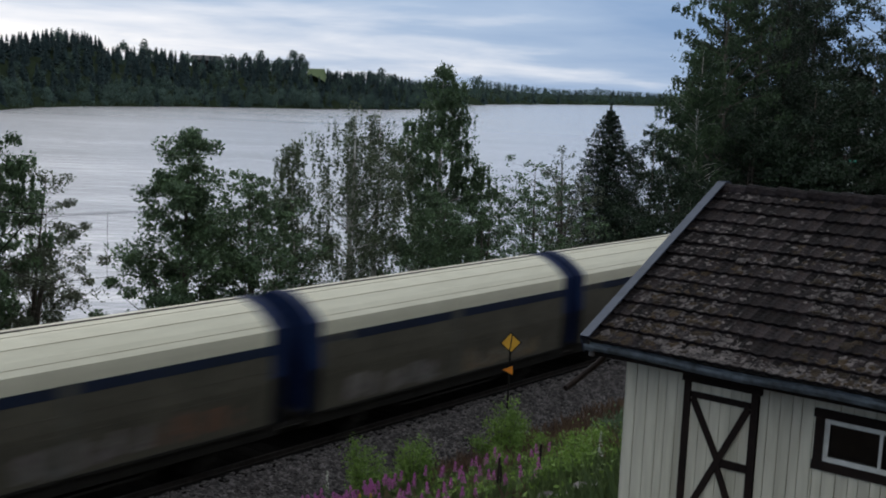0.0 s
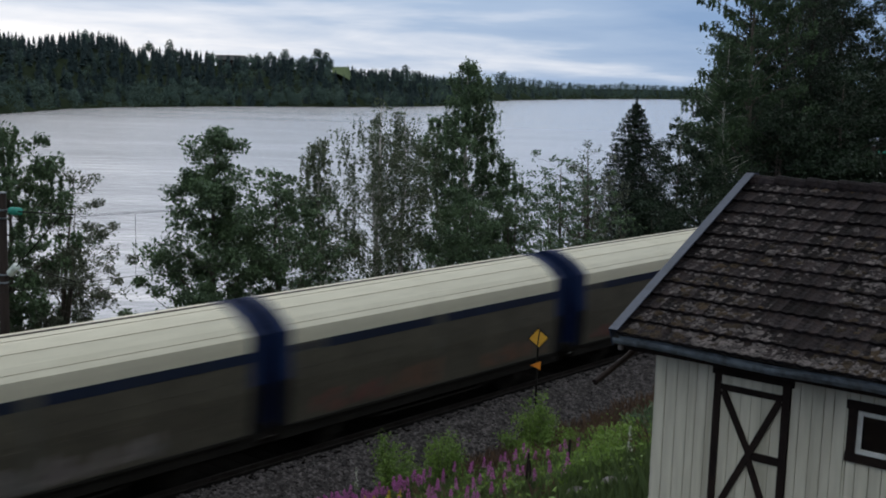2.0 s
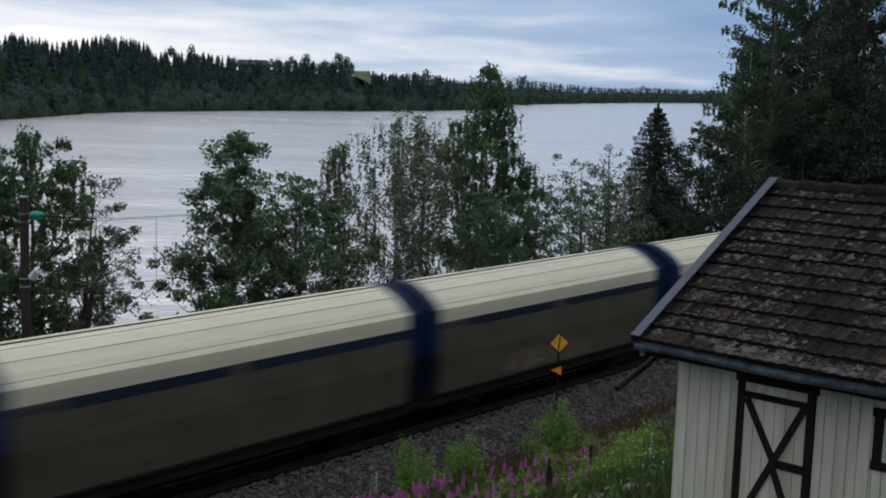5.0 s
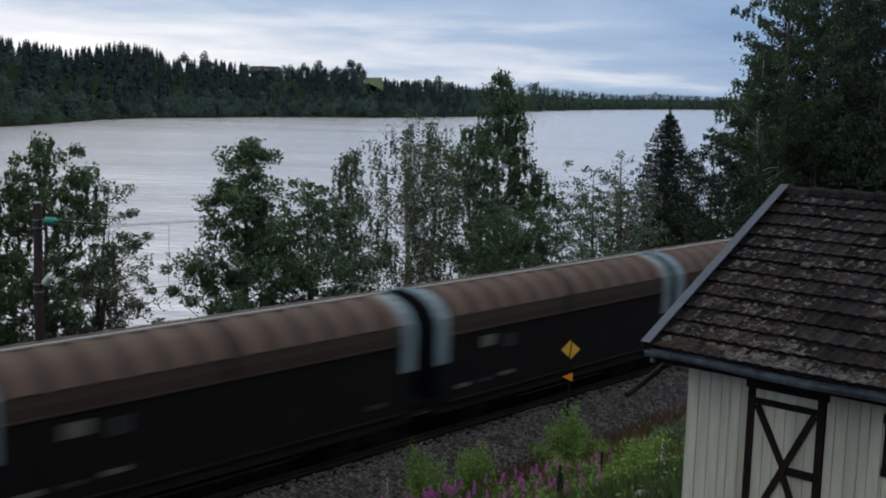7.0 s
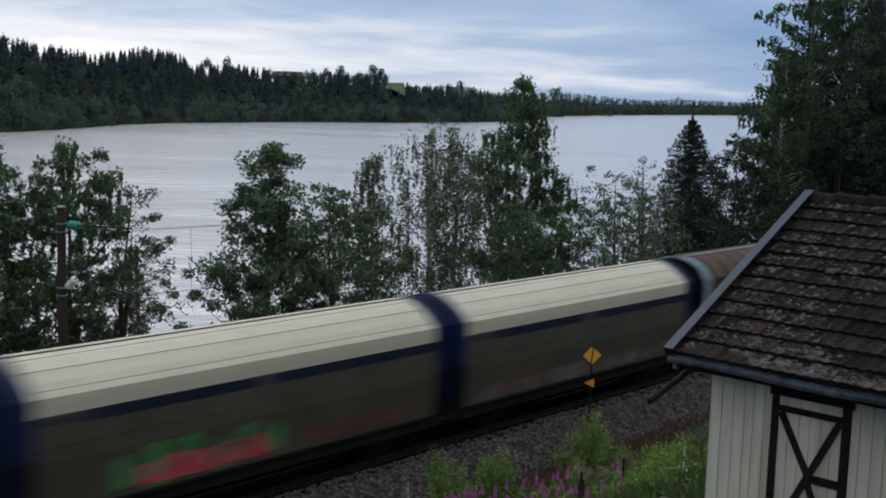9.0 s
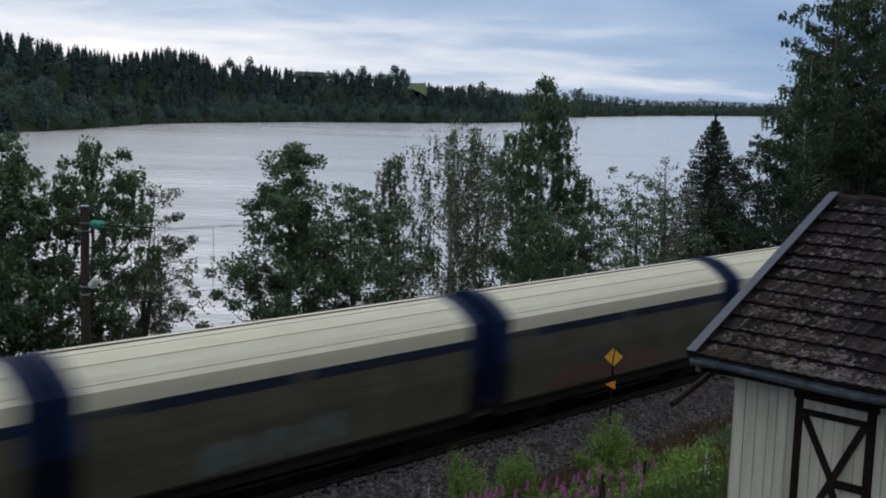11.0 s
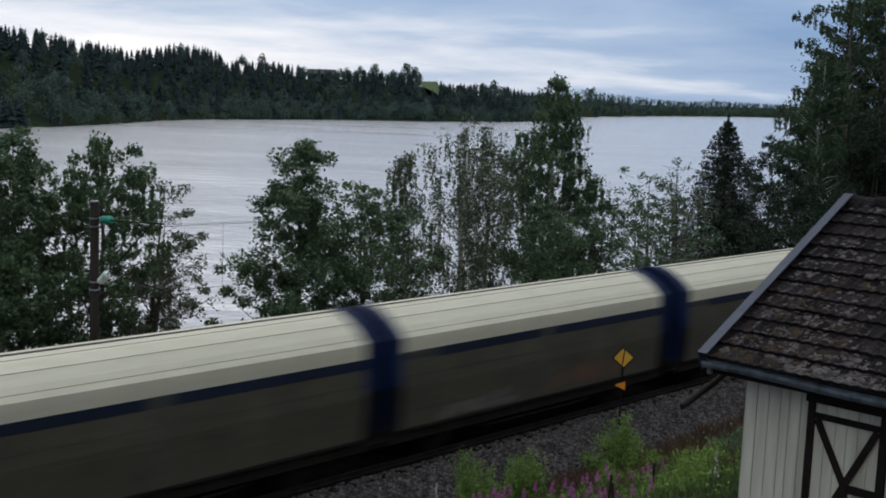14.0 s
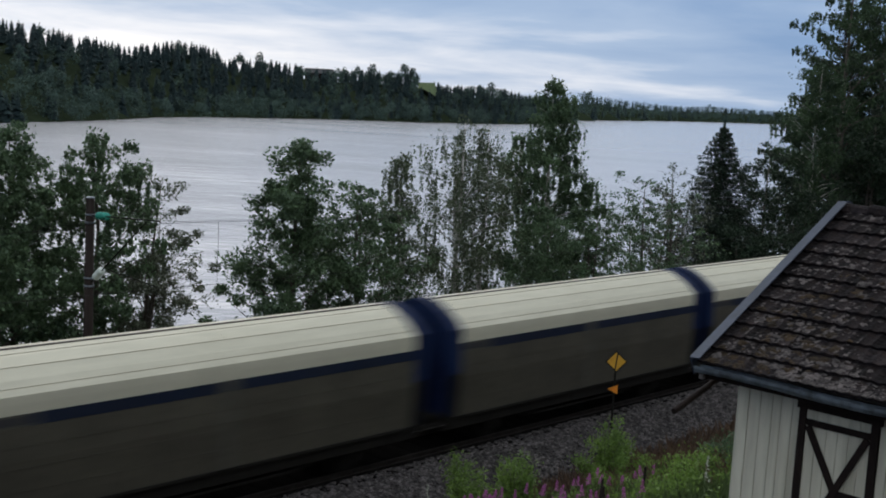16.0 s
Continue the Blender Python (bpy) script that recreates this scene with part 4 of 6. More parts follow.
# door with dark framing and cross braces
door = part("door", boxed((FRONT + 0.005, DOOR_S + 0.07, FOOT + 0.06), (FRONT + 0.04, DOOR_N - 0.07, DOOR_TOP - 0.06)), M["boards"], shed, "white plank door with dark brown cross bracing")
plank = (DOOR_N - DOOR_S - 0.16) / 6
for n in range(6):
    a = DOOR_N - 0.08 - n * plank
    bm = boxed((FRONT - 0.006, a - plank + 0.003, FOOT + 0.07), (FRONT + 0.0045, a - 0.003, DOOR_TOP - 0.08), 0.003)
    part("plank", bm, M["boards"], door)


def trim(name, a, b, width, lift, parent, mat="dark_trim"):
    """A flat lath on the front from a to b, given as (y, z)."""
    d = Vector((0, b[0] - a[0], b[1] - a[1])).normalized()
    n = Vector((0, -d.z, d.y)) * width / 2
    p, q = Vector((FRONT - lift, *a)), Vector((FRONT - lift, *b))
    bm = plate(bmesh.new(), [p + n, q + n, q - n, p - n], (-1, 0, 0), 0.02)
    bmesh.ops.recalc_face_normals(bm, faces=bm.faces)
    part(name, bm, M[mat], parent)


mid_y = (DOOR_N + DOOR_S) / 2
trim("post", (DOOR_N - 0.045, FOOT), (DOOR_N - 0.045, DOOR_TOP - 0.08), 0.075, 0.006, door)
trim("post", (DOOR_S + 0.045, FOOT), (DOOR_S + 0.045, DOOR_TOP - 0.08), 0.08, 0.006, door)
trim("lintel", (DOOR_N + 0.02, DOOR_TOP - 0.045), (DOOR_S - 0.03, DOOR_TOP - 0.045), 0.07, 0.008, door)
trim("rail", (DOOR_N - 0.09, 6.905), (DOOR_S + 0.09, 6.905), 0.065, 0.006, door)
trim("rail", (mid_y - 0.02, 6.235), (DOOR_S + 0.09, 6.235), 0.085, 0.006, door)
trim("rail", (DOOR_N - 0.09, 5.15), (DOOR_S + 0.09, 5.15), 0.1, 0.006, door)
trim("brace", (DOOR_N - 0.11, 6.87), (mid_y - 0.01, 6.27), 0.07, 0.009, door)
trim("brace", (DOOR_S + 0.11, 6.87), (DOOR_N - 0.10, 5.55), 0.07, 0.012, door)
trim("brace", (mid_y, 6.22), (DOOR_S + 0.10, 5.45), 0.07, 0.009, door)

# window
win = part("window", boxed((FRONT + 0.03, WIN_S + 0.06, WIN_LO + 0.05), (FRONT + 0.036, WIN_N - 0.06, WIN_HI - 0.05)), M["glass"], shed, "low window with a white frame and dark surround")
for a, b in (((WIN_N + 0.02, WIN_HI - 0.045), (WIN_S - 0.02, WIN_HI - 0.045)), ((WIN_N + 0.01, WIN_LO + 0.045), (WIN_S - 0.01, WIN_LO + 0.045)), ((WIN_N - 0.045, WIN_LO + 0.09), (WIN_N - 0.045, WIN_HI - 0.09)), ((WIN_S + 0.045, WIN_LO + 0.09), (WIN_S + 0.045, WIN_HI - 0.09))):
    trim("surround", a, b, 0.09, 0.008, win)
for a, b in (((WIN_N - 0.09, WIN_HI - 0.115), (WIN_S + 0.09, WIN_HI - 0.115)), ((WIN_N - 0.09, WIN_LO + 0.115), (WIN_S + 0.09, WIN_LO + 0.115)), ((WIN_N - 0.115, WIN_LO + 0.14), (WIN_N - 0.115, WIN_HI - 0.14)), ((WIN_S + 0.115, WIN_LO + 0.14), (WIN_S + 0.115, WIN_HI - 0.14))):
    trim("sash", a, b, 0.05, -0.012, win, "white_trim")
trim("mullion", (-19.82, WIN_LO + 0.14), (-19.82, WIN_HI - 0.14), 0.03, -0.016, win, "white_trim")

# roof deck, tiles, ridge, flashing, gutter
run, rise = RIDGE_X - EAVE_X, RIDGE_Z - EAVE_Z
slope = math.hypot(run, rise)
pitch = math.atan2(rise, run)
deck = bmesh.new()
plate(deck, [(EAVE_X + 0.06, GABLE_S + 0.03, EAVE_Z - 0.02), (EAVE_X + 0.06, GABLE_N - 0.03, EAVE_Z - 0.02), (RIDGE_X, GABLE_N - 0.03, RIDGE_Z - 0.055), (RIDGE_X, GABLE_S + 0.03, RIDGE_Z - 0.055)], (-math.sin(pitch), 0, math.cos(pitch)), -0.05)
plate(deck, [(2 * RIDGE_X - EAVE_X - 0.06, GABLE_S + 0.03, EAVE_Z - 0.02), (2 * RIDGE_X - EAVE_X - 0.06, GABLE_N - 0.03, EAVE_Z - 0.02), (RIDGE_X + 0.002, GABLE_N - 0.03, RIDGE_Z - 0.055), (RIDGE_X + 0.002, GABLE_S + 0.03, RIDGE_Z - 0.055)], (math.sin(pitch), 0, math.cos(pitch)), -0.05)
bmesh.ops.recalc_face_normals(deck, faces=deck.faces)
roof = part("roof", deck, M["inside"], shed, "pitched roof of dark mossy tiles with pale lichen")


def tile_arrays(width, length):
    """A double-wave tile: x up the slope, y across, its lower lip thick."""
    steps = 8
    ys = np.linspace(-0.5, 0.5, steps + 1) * width
    zs = 0.008 * np.cos(np.linspace(0, 4 * math.pi, steps + 1)) + 0.010
    top0 = np.stack([np.zeros(steps + 1), ys, zs + 0.040], 1)
    top1 = np.stack([np.full(steps + 1, length), ys, zs * 0.8], 1)
    low0 = np.stack([np.zeros(steps + 1), ys, zs + 0.008], 1)
    v = np.concatenate([low0, top0, top1])
    n = steps + 1
    f = [(r * n + k, r * n + k + 1, (r + 1) * n + k + 1, (r + 1) * n + k) for r in range(2) for k in range(steps)]
    return v, np.array(f)


ROWS, COLS = 13, 23
cover_w, gauge = (GABLE_N - GABLE_S - 0.10) / COLS, slope / ROWS
tv, tf = tile_arrays(cover_w + 0.004, gauge + 0.06)
tile_mesh = raw_mesh("tile", tv, tf[:, ::-1], M["tile"])
face = Matrix.Translation((EAVE_X, 0, EAVE_Z)) @ pose(0, 0, 0, 0, -math.degrees(pitch), 0)
for r in range(ROWS):
    for c in range(COLS):
        yy = GABLE_N - 0.05 - cover_w * (c + 0.5)
        jig = pose(gauge * r - 0.02 + rng.uniform(-0.010, 0.010), yy + rng.uniform(-0.004, 0.004), 0.0 + rng.uniform(0, 0.006), rng.uniform(-1.3, 1.3), rng.uniform(-0.8, 0.8), rng.uniform(-1.2, 1.2))
        part("tile", tile_mesh, None, roof, at=face @ jig)
bv, bf = [], []
other = Matrix.Translation((2 * RIDGE_X - EAVE_X, 0, EAVE_Z)) @ pose(0, 0, 0, 0, -math.degrees(pitch), 180)
for r in range(ROWS):
    for c in range(COLS):
        m = np.array(other @ Matrix.Translation((gauge * r - 0.02, -(GABLE_N - 0.05 - cover_w * (c + 0.5)), 0)))
        m[1, 3] = GABLE_N - 0.05 - cover_w * (c + 0.5)
        bf.append(tf[:, ::-1] + len(bv) * len(tv)), bv.append(tv @ m[:3, :3].T + m[:3, 3])
tagged(part("rear_tiles", raw_mesh("rear_tiles", np.concatenate(bv), np.concatenate(bf), M["tile"]), None, roof), kind="stuff")
cap_mesh = to_mesh("ridge_tile", tube(bmesh.new(), [(0, 0.21, -0.045), (0, -0.21, -0.055)], [0.125, 0.108], 12), M["tile"])
for n in range(15):
    part("ridge_tile", cap_mesh, None, roof, at=pose(RIDGE_X, GABLE_N - 0.2 - n * 0.395, RIDGE_Z + 0.022 + 0.004 * min(n, 9), rng.uniform(-1, 1)))


def tile_z(u, v):
    """Height of the tiles' wavy upper side over the deck's plane."""
    across = ((GABLE_N - 0.05 - v) / cover_w) % 1.0
    wave = 0.008 * math.cos(4 * math.pi * across) + 0.010
    up_row = ((u + 0.02) % gauge) / (gauge + 0.06)
    return (wave + 0.040) * (1 - up_row) + 0.8 * wave * up_row


def crust(name, mat, count, size, seed, low_bias, thick):
    """Thin irregular growths that follow the tiles of the front slope."""
    r2 = random.Random(seed)
    vs, fs = [], []
    for n in range(count):
        u = slope * (r2.random() ** low_bias) * 0.98
        v = r2.uniform(GABLE_S + 0.2, GABLE_N - 0.15)
        if noise.noise(Vector((u * 0.9, v * 0.9, seed))) < -0.12:
            continue
        s = size * r2.uniform(0.35, 1.5)
        row = math.floor((u + 0.02) / gauge)
        k = 9
        first = len(vs)
        vs.append(face @ Vector((u, v, tile_z(u, v) + thick)))
        for q in range(k):
            a = 2 * math.pi * q / k
            rad = s * r2.uniform(0.4, 1.2)
            uu = min(max(u + rad * math.cos(a), row * gauge - 0.018), (row + 1) * gauge - 0.024)
            vv = v + rad * math.sin(a)
            vs.append(face @ Vector((uu, vv, tile_z(uu, vv) + thick * 0.3)))
        fs += [(first, first + 1 + q, first + 1 + (q + 1) % k) for q in range(k)]
    return tagged(part(name, raw_mesh(name, [tuple(p) for p in vs], fs, M[mat]), None, roof), kind="stuff")


crust("lichen", "lichen", 3600, 0.036, 8, 2.8, 0.010)
crust("small_lichen", "lichen", 2600, 0.026, 18, 1.1, 0.010)
crust("moss", "moss", 800, 0.06, 9, 1.5, 0.014)
part("moss_bald_patch", boxed((-0.05, -0.06, 0.03), (0.05, 0.06, 0.065), 0.02), M["lichen"], roof, "pale broken tile patch", at=face @ pose(slope * 0.53, -17.72, 0.01))
for gy, s in ((GABLE_N, 1), (GABLE_S, -1)):
    for flip in (1, -1):
        ex, rx = (EAVE_X - 0.03, RIDGE_X) if flip == 1 else (2 * RIDGE_X - EAVE_X + 0.03, RIDGE_X)
        bm = bmesh.new()
        up_n = Vector((-math.sin(pitch) * flip, 0, math.cos(pitch)))
        a, b = Vector((ex, gy, EAVE_Z - 0.045)), Vector((rx, gy, RIDGE_Z + 0.0))
        w = Vector((0, -s * 0.10, 0))
        plate(bm, [a + up_n * 0.112, b + up_n * 0.112, b + w + up_n * 0.112, a + w + up_n * 0.112], up_n, 0.012)
        plate(bm, [a + up_n * 0.123, b + up_n * 0.123, b - up_n * 0.1, a - up_n * 0.1], (0, s, 0), 0.012)
        bmesh.ops.recalc_face_normals(bm, faces=bm.faces)
        part("verge_flashing", bm, M["barge"], roof, "grey-blue metal verge flashing")
gut = bmesh.new()
ring = [(math.cos(a) * 0.065, math.sin(a) * 0.065) for a in np.linspace(math.pi * 0.92, 2.08 * math.pi, 9)]
rows = []
for n, yy in enumerate(np.linspace(GABLE_N - 0.06, GABLE_S, 14)):
    sag = 0.012 * math.sin(n * 1.3) - 0.002 * n
    rows.append([gut.verts.new((EAVE_X - 0.045 + dx, yy, EAVE_Z - 0.03 + dz + sag)) for dx, dz in ring])
for r, s in zip(rows, rows[1:]):
    for k in range(len(r) - 1):
        gut.faces.new((r[k], s[k], s[k + 1], r[k + 1]))
bmesh.ops.solidify(gut, geom=list(gut.faces), thickness=0.004)
part("gutter", gut, M["zinc"], roof, "weathered zinc half-round gutter")
part("fascia", boxed((EAVE_X + 0.06, GABLE_S + 0.05, EAVE_Z - 0.16), (EAVE_X + 0.085, GABLE_N - 0.05, EAVE_Z - 0.03)), M["dark_trim"], roof, "dark fascia board")
part("soffit", boxed((EAVE_X + 0.086, SOUTH, EAVE_Z - 0.13), (FRONT - 0.012, NORTH, EAVE_Z - 0.11)), M["dark_trim"], roof)
part("drain_stub", tube(bmesh.new(), [(11.06, -16.74, 7.13), (10.92, -16.70, 7.03), (10.36, -16.66, 6.84)], [0.03, 0.034, 0.034], 8), M["dark_trim"], roof, "dark drainpipe stub jutting from the corner")
part("rafter_end", boxed((EAVE_X + 0.0, GABLE_N - 0.12, EAVE_Z - 0.17), (EAVE_X + 0.05, GABLE_N - 0.06, EAVE_Z - 0.05), 0.01), M["rock"], roof, "weathered rafter end")

# ---- track-side sign ----
sign = empty("track_sign", "yellow diamond railway sign with a black slash on a dark post", "railway sign")
SX, SY = 28.62, -3.2
part("post", bar((SX, SY, -0.75), (SX, SY, 2.62), 0.033, 10), M["underframe"], sign, "dark steel post")
turn = pose(SX, SY, 2.40, 0, 0, -48)
for name, half, y0, mt, lab in (("backing", 0.335, -0.045, "black", "black diamond border"), ("panel", 0.285, -0.052, "yellow", "yellow diamond panel")):
    bm = plate(bmesh.new(), [(0, y0, half), (half, y0, 0), (0, y0, -half), (-half, y0, 0)], (0, -1, 0), 0.005)
    bmesh.ops.recalc_face_normals(bm, faces=bm.faces)
    part(name, bm, M[mt], sign, lab, at=turn @ pose(0, 0, 0, 0, -4, 0))
bm = plate(bmesh.new(), [(0.01, -0.058, 0.262), (0.045, -0.058, 0.23), (-0.01, -0.058, -0.262), (-0.045, -0.058, -0.23)], (0, -1, 0), 0.003)
bmesh.ops.recalc_face_normals(bm, faces=bm.faces)
part("slash", bm, M["black"], sign, "black slash", at=turn @ pose(0, 0, 0, 0, 0, 0))
bm = plate(bmesh.new(), [(-0.22, -0.045, 0.02), (0.10, -0.045, 0.15), (0.10, -0.045, -0.13)], (0, -1, 0), 0.005)
bmesh.ops.recalc_face_normals(bm, faces=bm.faces)
part("arrow", bm, M["orange"], sign, "orange triangular arrow plate", at=pose(SX, SY, 1.53, 0, 0, -48))

# ---- overhead line ----
CONTACT, CARRIER = 5.22, 6.77


def mast(x):
    m = empty("line_mast", "tarred wooden overhead-line mast with insulators beside the track", "line mast", "masts along the track", pose(x, 3.2, 0))
    part("pole", tube(bmesh.new(), [(0, 0, -1.6), (0, 0, 2), (0, 0, 7.03)], [0.14, 0.125, 0.105], 12), M["wood_pole"], m, "dark tarred wooden pole", smooth=True)
    part("pole_cap", tube(bmesh.new(), [(0, 0, 7.03), (0, 0, 7.06)], [0.115, 0.1], 12), M["zinc"], m, "pale metal pole cap")
    for z, r in ((6.62, 0.125), (6.42, 0.125), (5.02, 0.135), (4.82, 0.135)):
        part("clamp", tube(bmesh.new(), [(0, 0, z - 0.02), (0, 0, z + 0.02)], r, 12), M["zinc"], m)
    part("upper_arm", bar((0, -0.1, 6.6), (0, -3.15, 6.8), 0.014, 8), M["underframe"], m)
    part("lower_arm", bar((0, -0.1, 4.92), (0, -2.6, 6.72), 0.014, 8), M["underframe"], m)
    part("steady_arm", tube(bmesh.new(), [(0, -2.1, 5.75), (0, -0.9, 5.35), (0, -3.18, CONTACT + 0.02)], 0.01, 6), M["underframe"], m)
    for name, a, b, mt in (("insulator", (0.05, -0.3, 6.62), (0.05, -0.75, 6.64), "green_glass"), ("insulator", (0, -0.3, 5.07), (0, -0.62, 5.3), "porcelain")):
        bm = bmesh.new()
        a, b = Vector(a), Vector(b)
        n = 5
        pts, rad = [], []
        for k in range(n):
            for q, r in ((0.0, 0.045), (0.35, 0.10), (0.65, 0.10), (0.95, 0.045)):
                pts.append(a.lerp(b, (k + q) / n)), rad.append(r)
        part(name, tube(bm, pts, rad, 12), M[mt], m, "green ribbed insulator" if mt == "green_glass" else "white porcelain insulator", smooth=True)
    return m


masts = [mast(14.7)]
for x in (-40.3, 74.0):
    masts.append(copy_thing(masts[0], pose(x, 3.2, 0)))
line = empty("overhead_line", "thin overhead contact line with droppers above the track", "overhead line")
spans = (-40.3, 14.7, 74.0)


def carrier_z(x):
    for a, b in zip(spans, spans[1:]):
        if a <= x <= b:
            u = (x - a) / (b - a)
            return CARRIER - 0.35 * 4 * u * (1 - u)
    return CARRIER


pts = [(x, 0, carrier_z(x)) for x in np.linspace(spans[0], spans[-1], 60)]
part("carrier_wire", tube(bmesh.new(), pts, 0.0055, 5), M["wire"], line)
part("contact_wire", tube(bmesh.new(), [(x, 0, CONTACT) for x in np.linspace(spans[0], spans[-1], 30)], 0.0065, 5), M["wire"], line)
part("feeder_wire", tube(bmesh.new(), [(x, 3.1, 6.4 - 0.3 * math.sin(math.pi * ((x + 40.3) % 55) / 55)) for x in np.linspace(spans[0], spans[-1], 40)], 0.0045, 5), M["wire"], line)
for x in (-30, -20, -10, 0, 8, 16.3, 25, 33, 41, 50, 58, 66):
    part("dropper", bar((x, 0, CONTACT), (x, 0, carrier_z(x)), 0.005, 5), M["wire"], line)


# ---- trees ----
def leaf_mesh(name, centres, size, mat, rng, hang=0.0, slim=0.55):
    """Pointed leaves at the given places, each turned its own way. hang: how far they point down."""
    n = len(centres)
    d = rng.normal(size=(n, 3))
    d[:, 2] -= hang * 2
    d /= np.linalg.norm(d, axis=1, keepdims=True)
    e = np.cross(d, rng.normal(size=(n, 3)))
    e /= np.linalg.norm(e, axis=1, keepdims=True)
    s = size * rng.uniform(0.6, 1.35, (n, 1))
    v = np.stack([centres - d * s * 0.5, centres + e * s * slim * 0.5, centres + d * s * 0.5, centres - e * s * slim * 0.5], 1).reshape(-1, 3)
    return raw_mesh(name, v, np.arange(4 * n).reshape(n, 4), mat)


def wood_mesh(stems, mat, sides=6):
    bm = bmesh.new()
    for pts, rad in stems:
        tube(bm, pts, rad, sides)
    return to_mesh("wood", bm, mat, True)


def crown_width(kind, u):
    if kind == "round":
        return math.sin(math.pi * min(1, max(0.02, 0.12 + 0.86 * u))) ** 0.7
    if kind == "pyramid":
        return 0.06 + 0.94 * (1 - u) ** 0.75
    if kind == "tall":
        return (1 - u) ** 0.6 * 0.95 + 0.1 if u > 0.25 else 0.75 + u
    if kind == "cone":
        return (1 - u) ** 0.85 + 0.08 if u > 0.3 else 0.6 + 0.5 * u
    return math.sin(math.pi * (0.1 + 0.88 * u)) ** 0.6  # column


def broadleaf(name, label, x, y, top, spread, seed, kind="tall", leaf="leaf", leaves=9000, size=0.13, base=0.08, weep=0.0, bark="bark", lean=0.0, stems=1, group="", clump=0.42):
    """A trunk, rising limbs and leaf clumps round them. top: height of the tip above the rail."""
    leaves, size, clump = int(leaves * (2.5 if size < 0.16 else 1.5)), size * 0.95, clump * 0.82
    rng = np.random.default_rng(seed)
    z0 = ground_z(x, y) - 0.15
    height = top - z0
    t = empty(name, label, "tree", group or "trees on the lake bank", pose(x, y, z0))
    wood, centres = [], []
    for s in range(stems):
        off = rng.uniform(-0.4, 0.4, 2) * (spread * 0.5 if stems > 1 else 0)
        tall = height * (1 if s == 0 else rng.uniform(0.7, 0.92))
        pts = [(0.1 * s, 0, 0)]
        for q in (0.25, 0.5, 0.75, 1.0):
            pts.append((off[0] * q + lean * q + rng.normal() * 0.08, off[1] * q + rng.normal() * 0.08, tall * q))
        rad = [0.016 * height * (1 - 0.93 * q) for q in (0, 0.25, 0.5, 0.75, 1.0)]
        wood.append((pts, rad))
        path = np.array(pts)
        limbs = int(52 / stems) + 12
        spread_now = spread * 1.35
        for k in range(limbs):
            u = base + (0.985 - base) * ((k + rng.uniform(0, 0.8)) / limbs) ** 0.9
            p = np.array([np.interp(u, (0, .25, .5, .75, 1), path[:, c]) for c in range(3)])
            reach = spread_now * 0.5 * crown_width(kind, (u - base) / (1 - base)) * rng.uniform(0.6, 1.12)
            az = k * 2.4 + rng.uniform(-0.5, 0.5)
            lift = reach * rng.uniform(0.25, 0.75) * (1.2 if u < 0.8 else 0.8)
            tip = p + (reach * math.cos(az), reach * math.sin(az), lift)
            midp = (p + tip) / 2 + rng.normal(size=3) * 0.06 + (0, 0, 0.08 * reach)
            r0 = max(0.008, 0.0055 * height * (1 - u))
            wood.append(([p, midp, tip], [r0, r0 * 0.6, 0.004]))
            for q in np.linspace(0.35, 1.05, max(2, int(reach / 0.35) + 1)):
                c = (1 - q) ** 2 * p + 2 * q * (1 - q) * midp + q * q * tip
                centres.append((*(c + rng.normal(size=3) * 0.16), 1.0))
        centres += [(*path[-1], 0.7), (*(path[-1] * 0.97 + path[-2] * 0.03), 0.7)]
    centres = np.array(centres)
    weight = rng.uniform(0.15, 1.8, len(centres)) * (rng.random(len(centres)) > (0.45 if weep > 0.5 else 0.38 if stems > 2 else 0.15))
    pick = rng.choice(len(centres), leaves, p=weight / weight.sum())
    radius = clump * rng.uniform(0.45, 1.1, len(centres))
    scatter = np.clip(rng.normal(size=(leaves, 3)), -1.7, 1.7) * radius[pick][:, None] * (0.6, 0.6, 0.42)
    places = centres[pick, :3] + scatter
    if weep:
        strand = rng.integers(0, 4, leaves)
        ang = pick * 1.7 + strand * 1.57
        drop = rng.uniform(0, 1, leaves) ** 1.1 * weep * (0.5 + 0.5 * np.sin(pick * 2.3) ** 2)
        far = radius[pick] * 0.75
        hang = centres[pick, :3] + np.stack([np.cos(ang) * far, np.sin(ang) * far, -drop], 1) + rng.normal(size=(leaves, 3)) * (0.035, 0.035, 0.05)
        loose = rng.random(leaves) < 0.22
        places = np.where(loose[:, None], places, hang)
    places[:, 2] = np.maximum(places[:, 2], 0.25)
    part("trunk", wood_mesh(wood, M[bark]), None, t, "white-barked trunk and twigs" if bark == "birch_bark" else "grey-brown trunk and limbs")
    part("crown", leaf_mesh("crown", places, size, M[leaf], rng, hang=0.6 if weep else 0.15), None, t, "loose leafy crown with gaps")
    return t


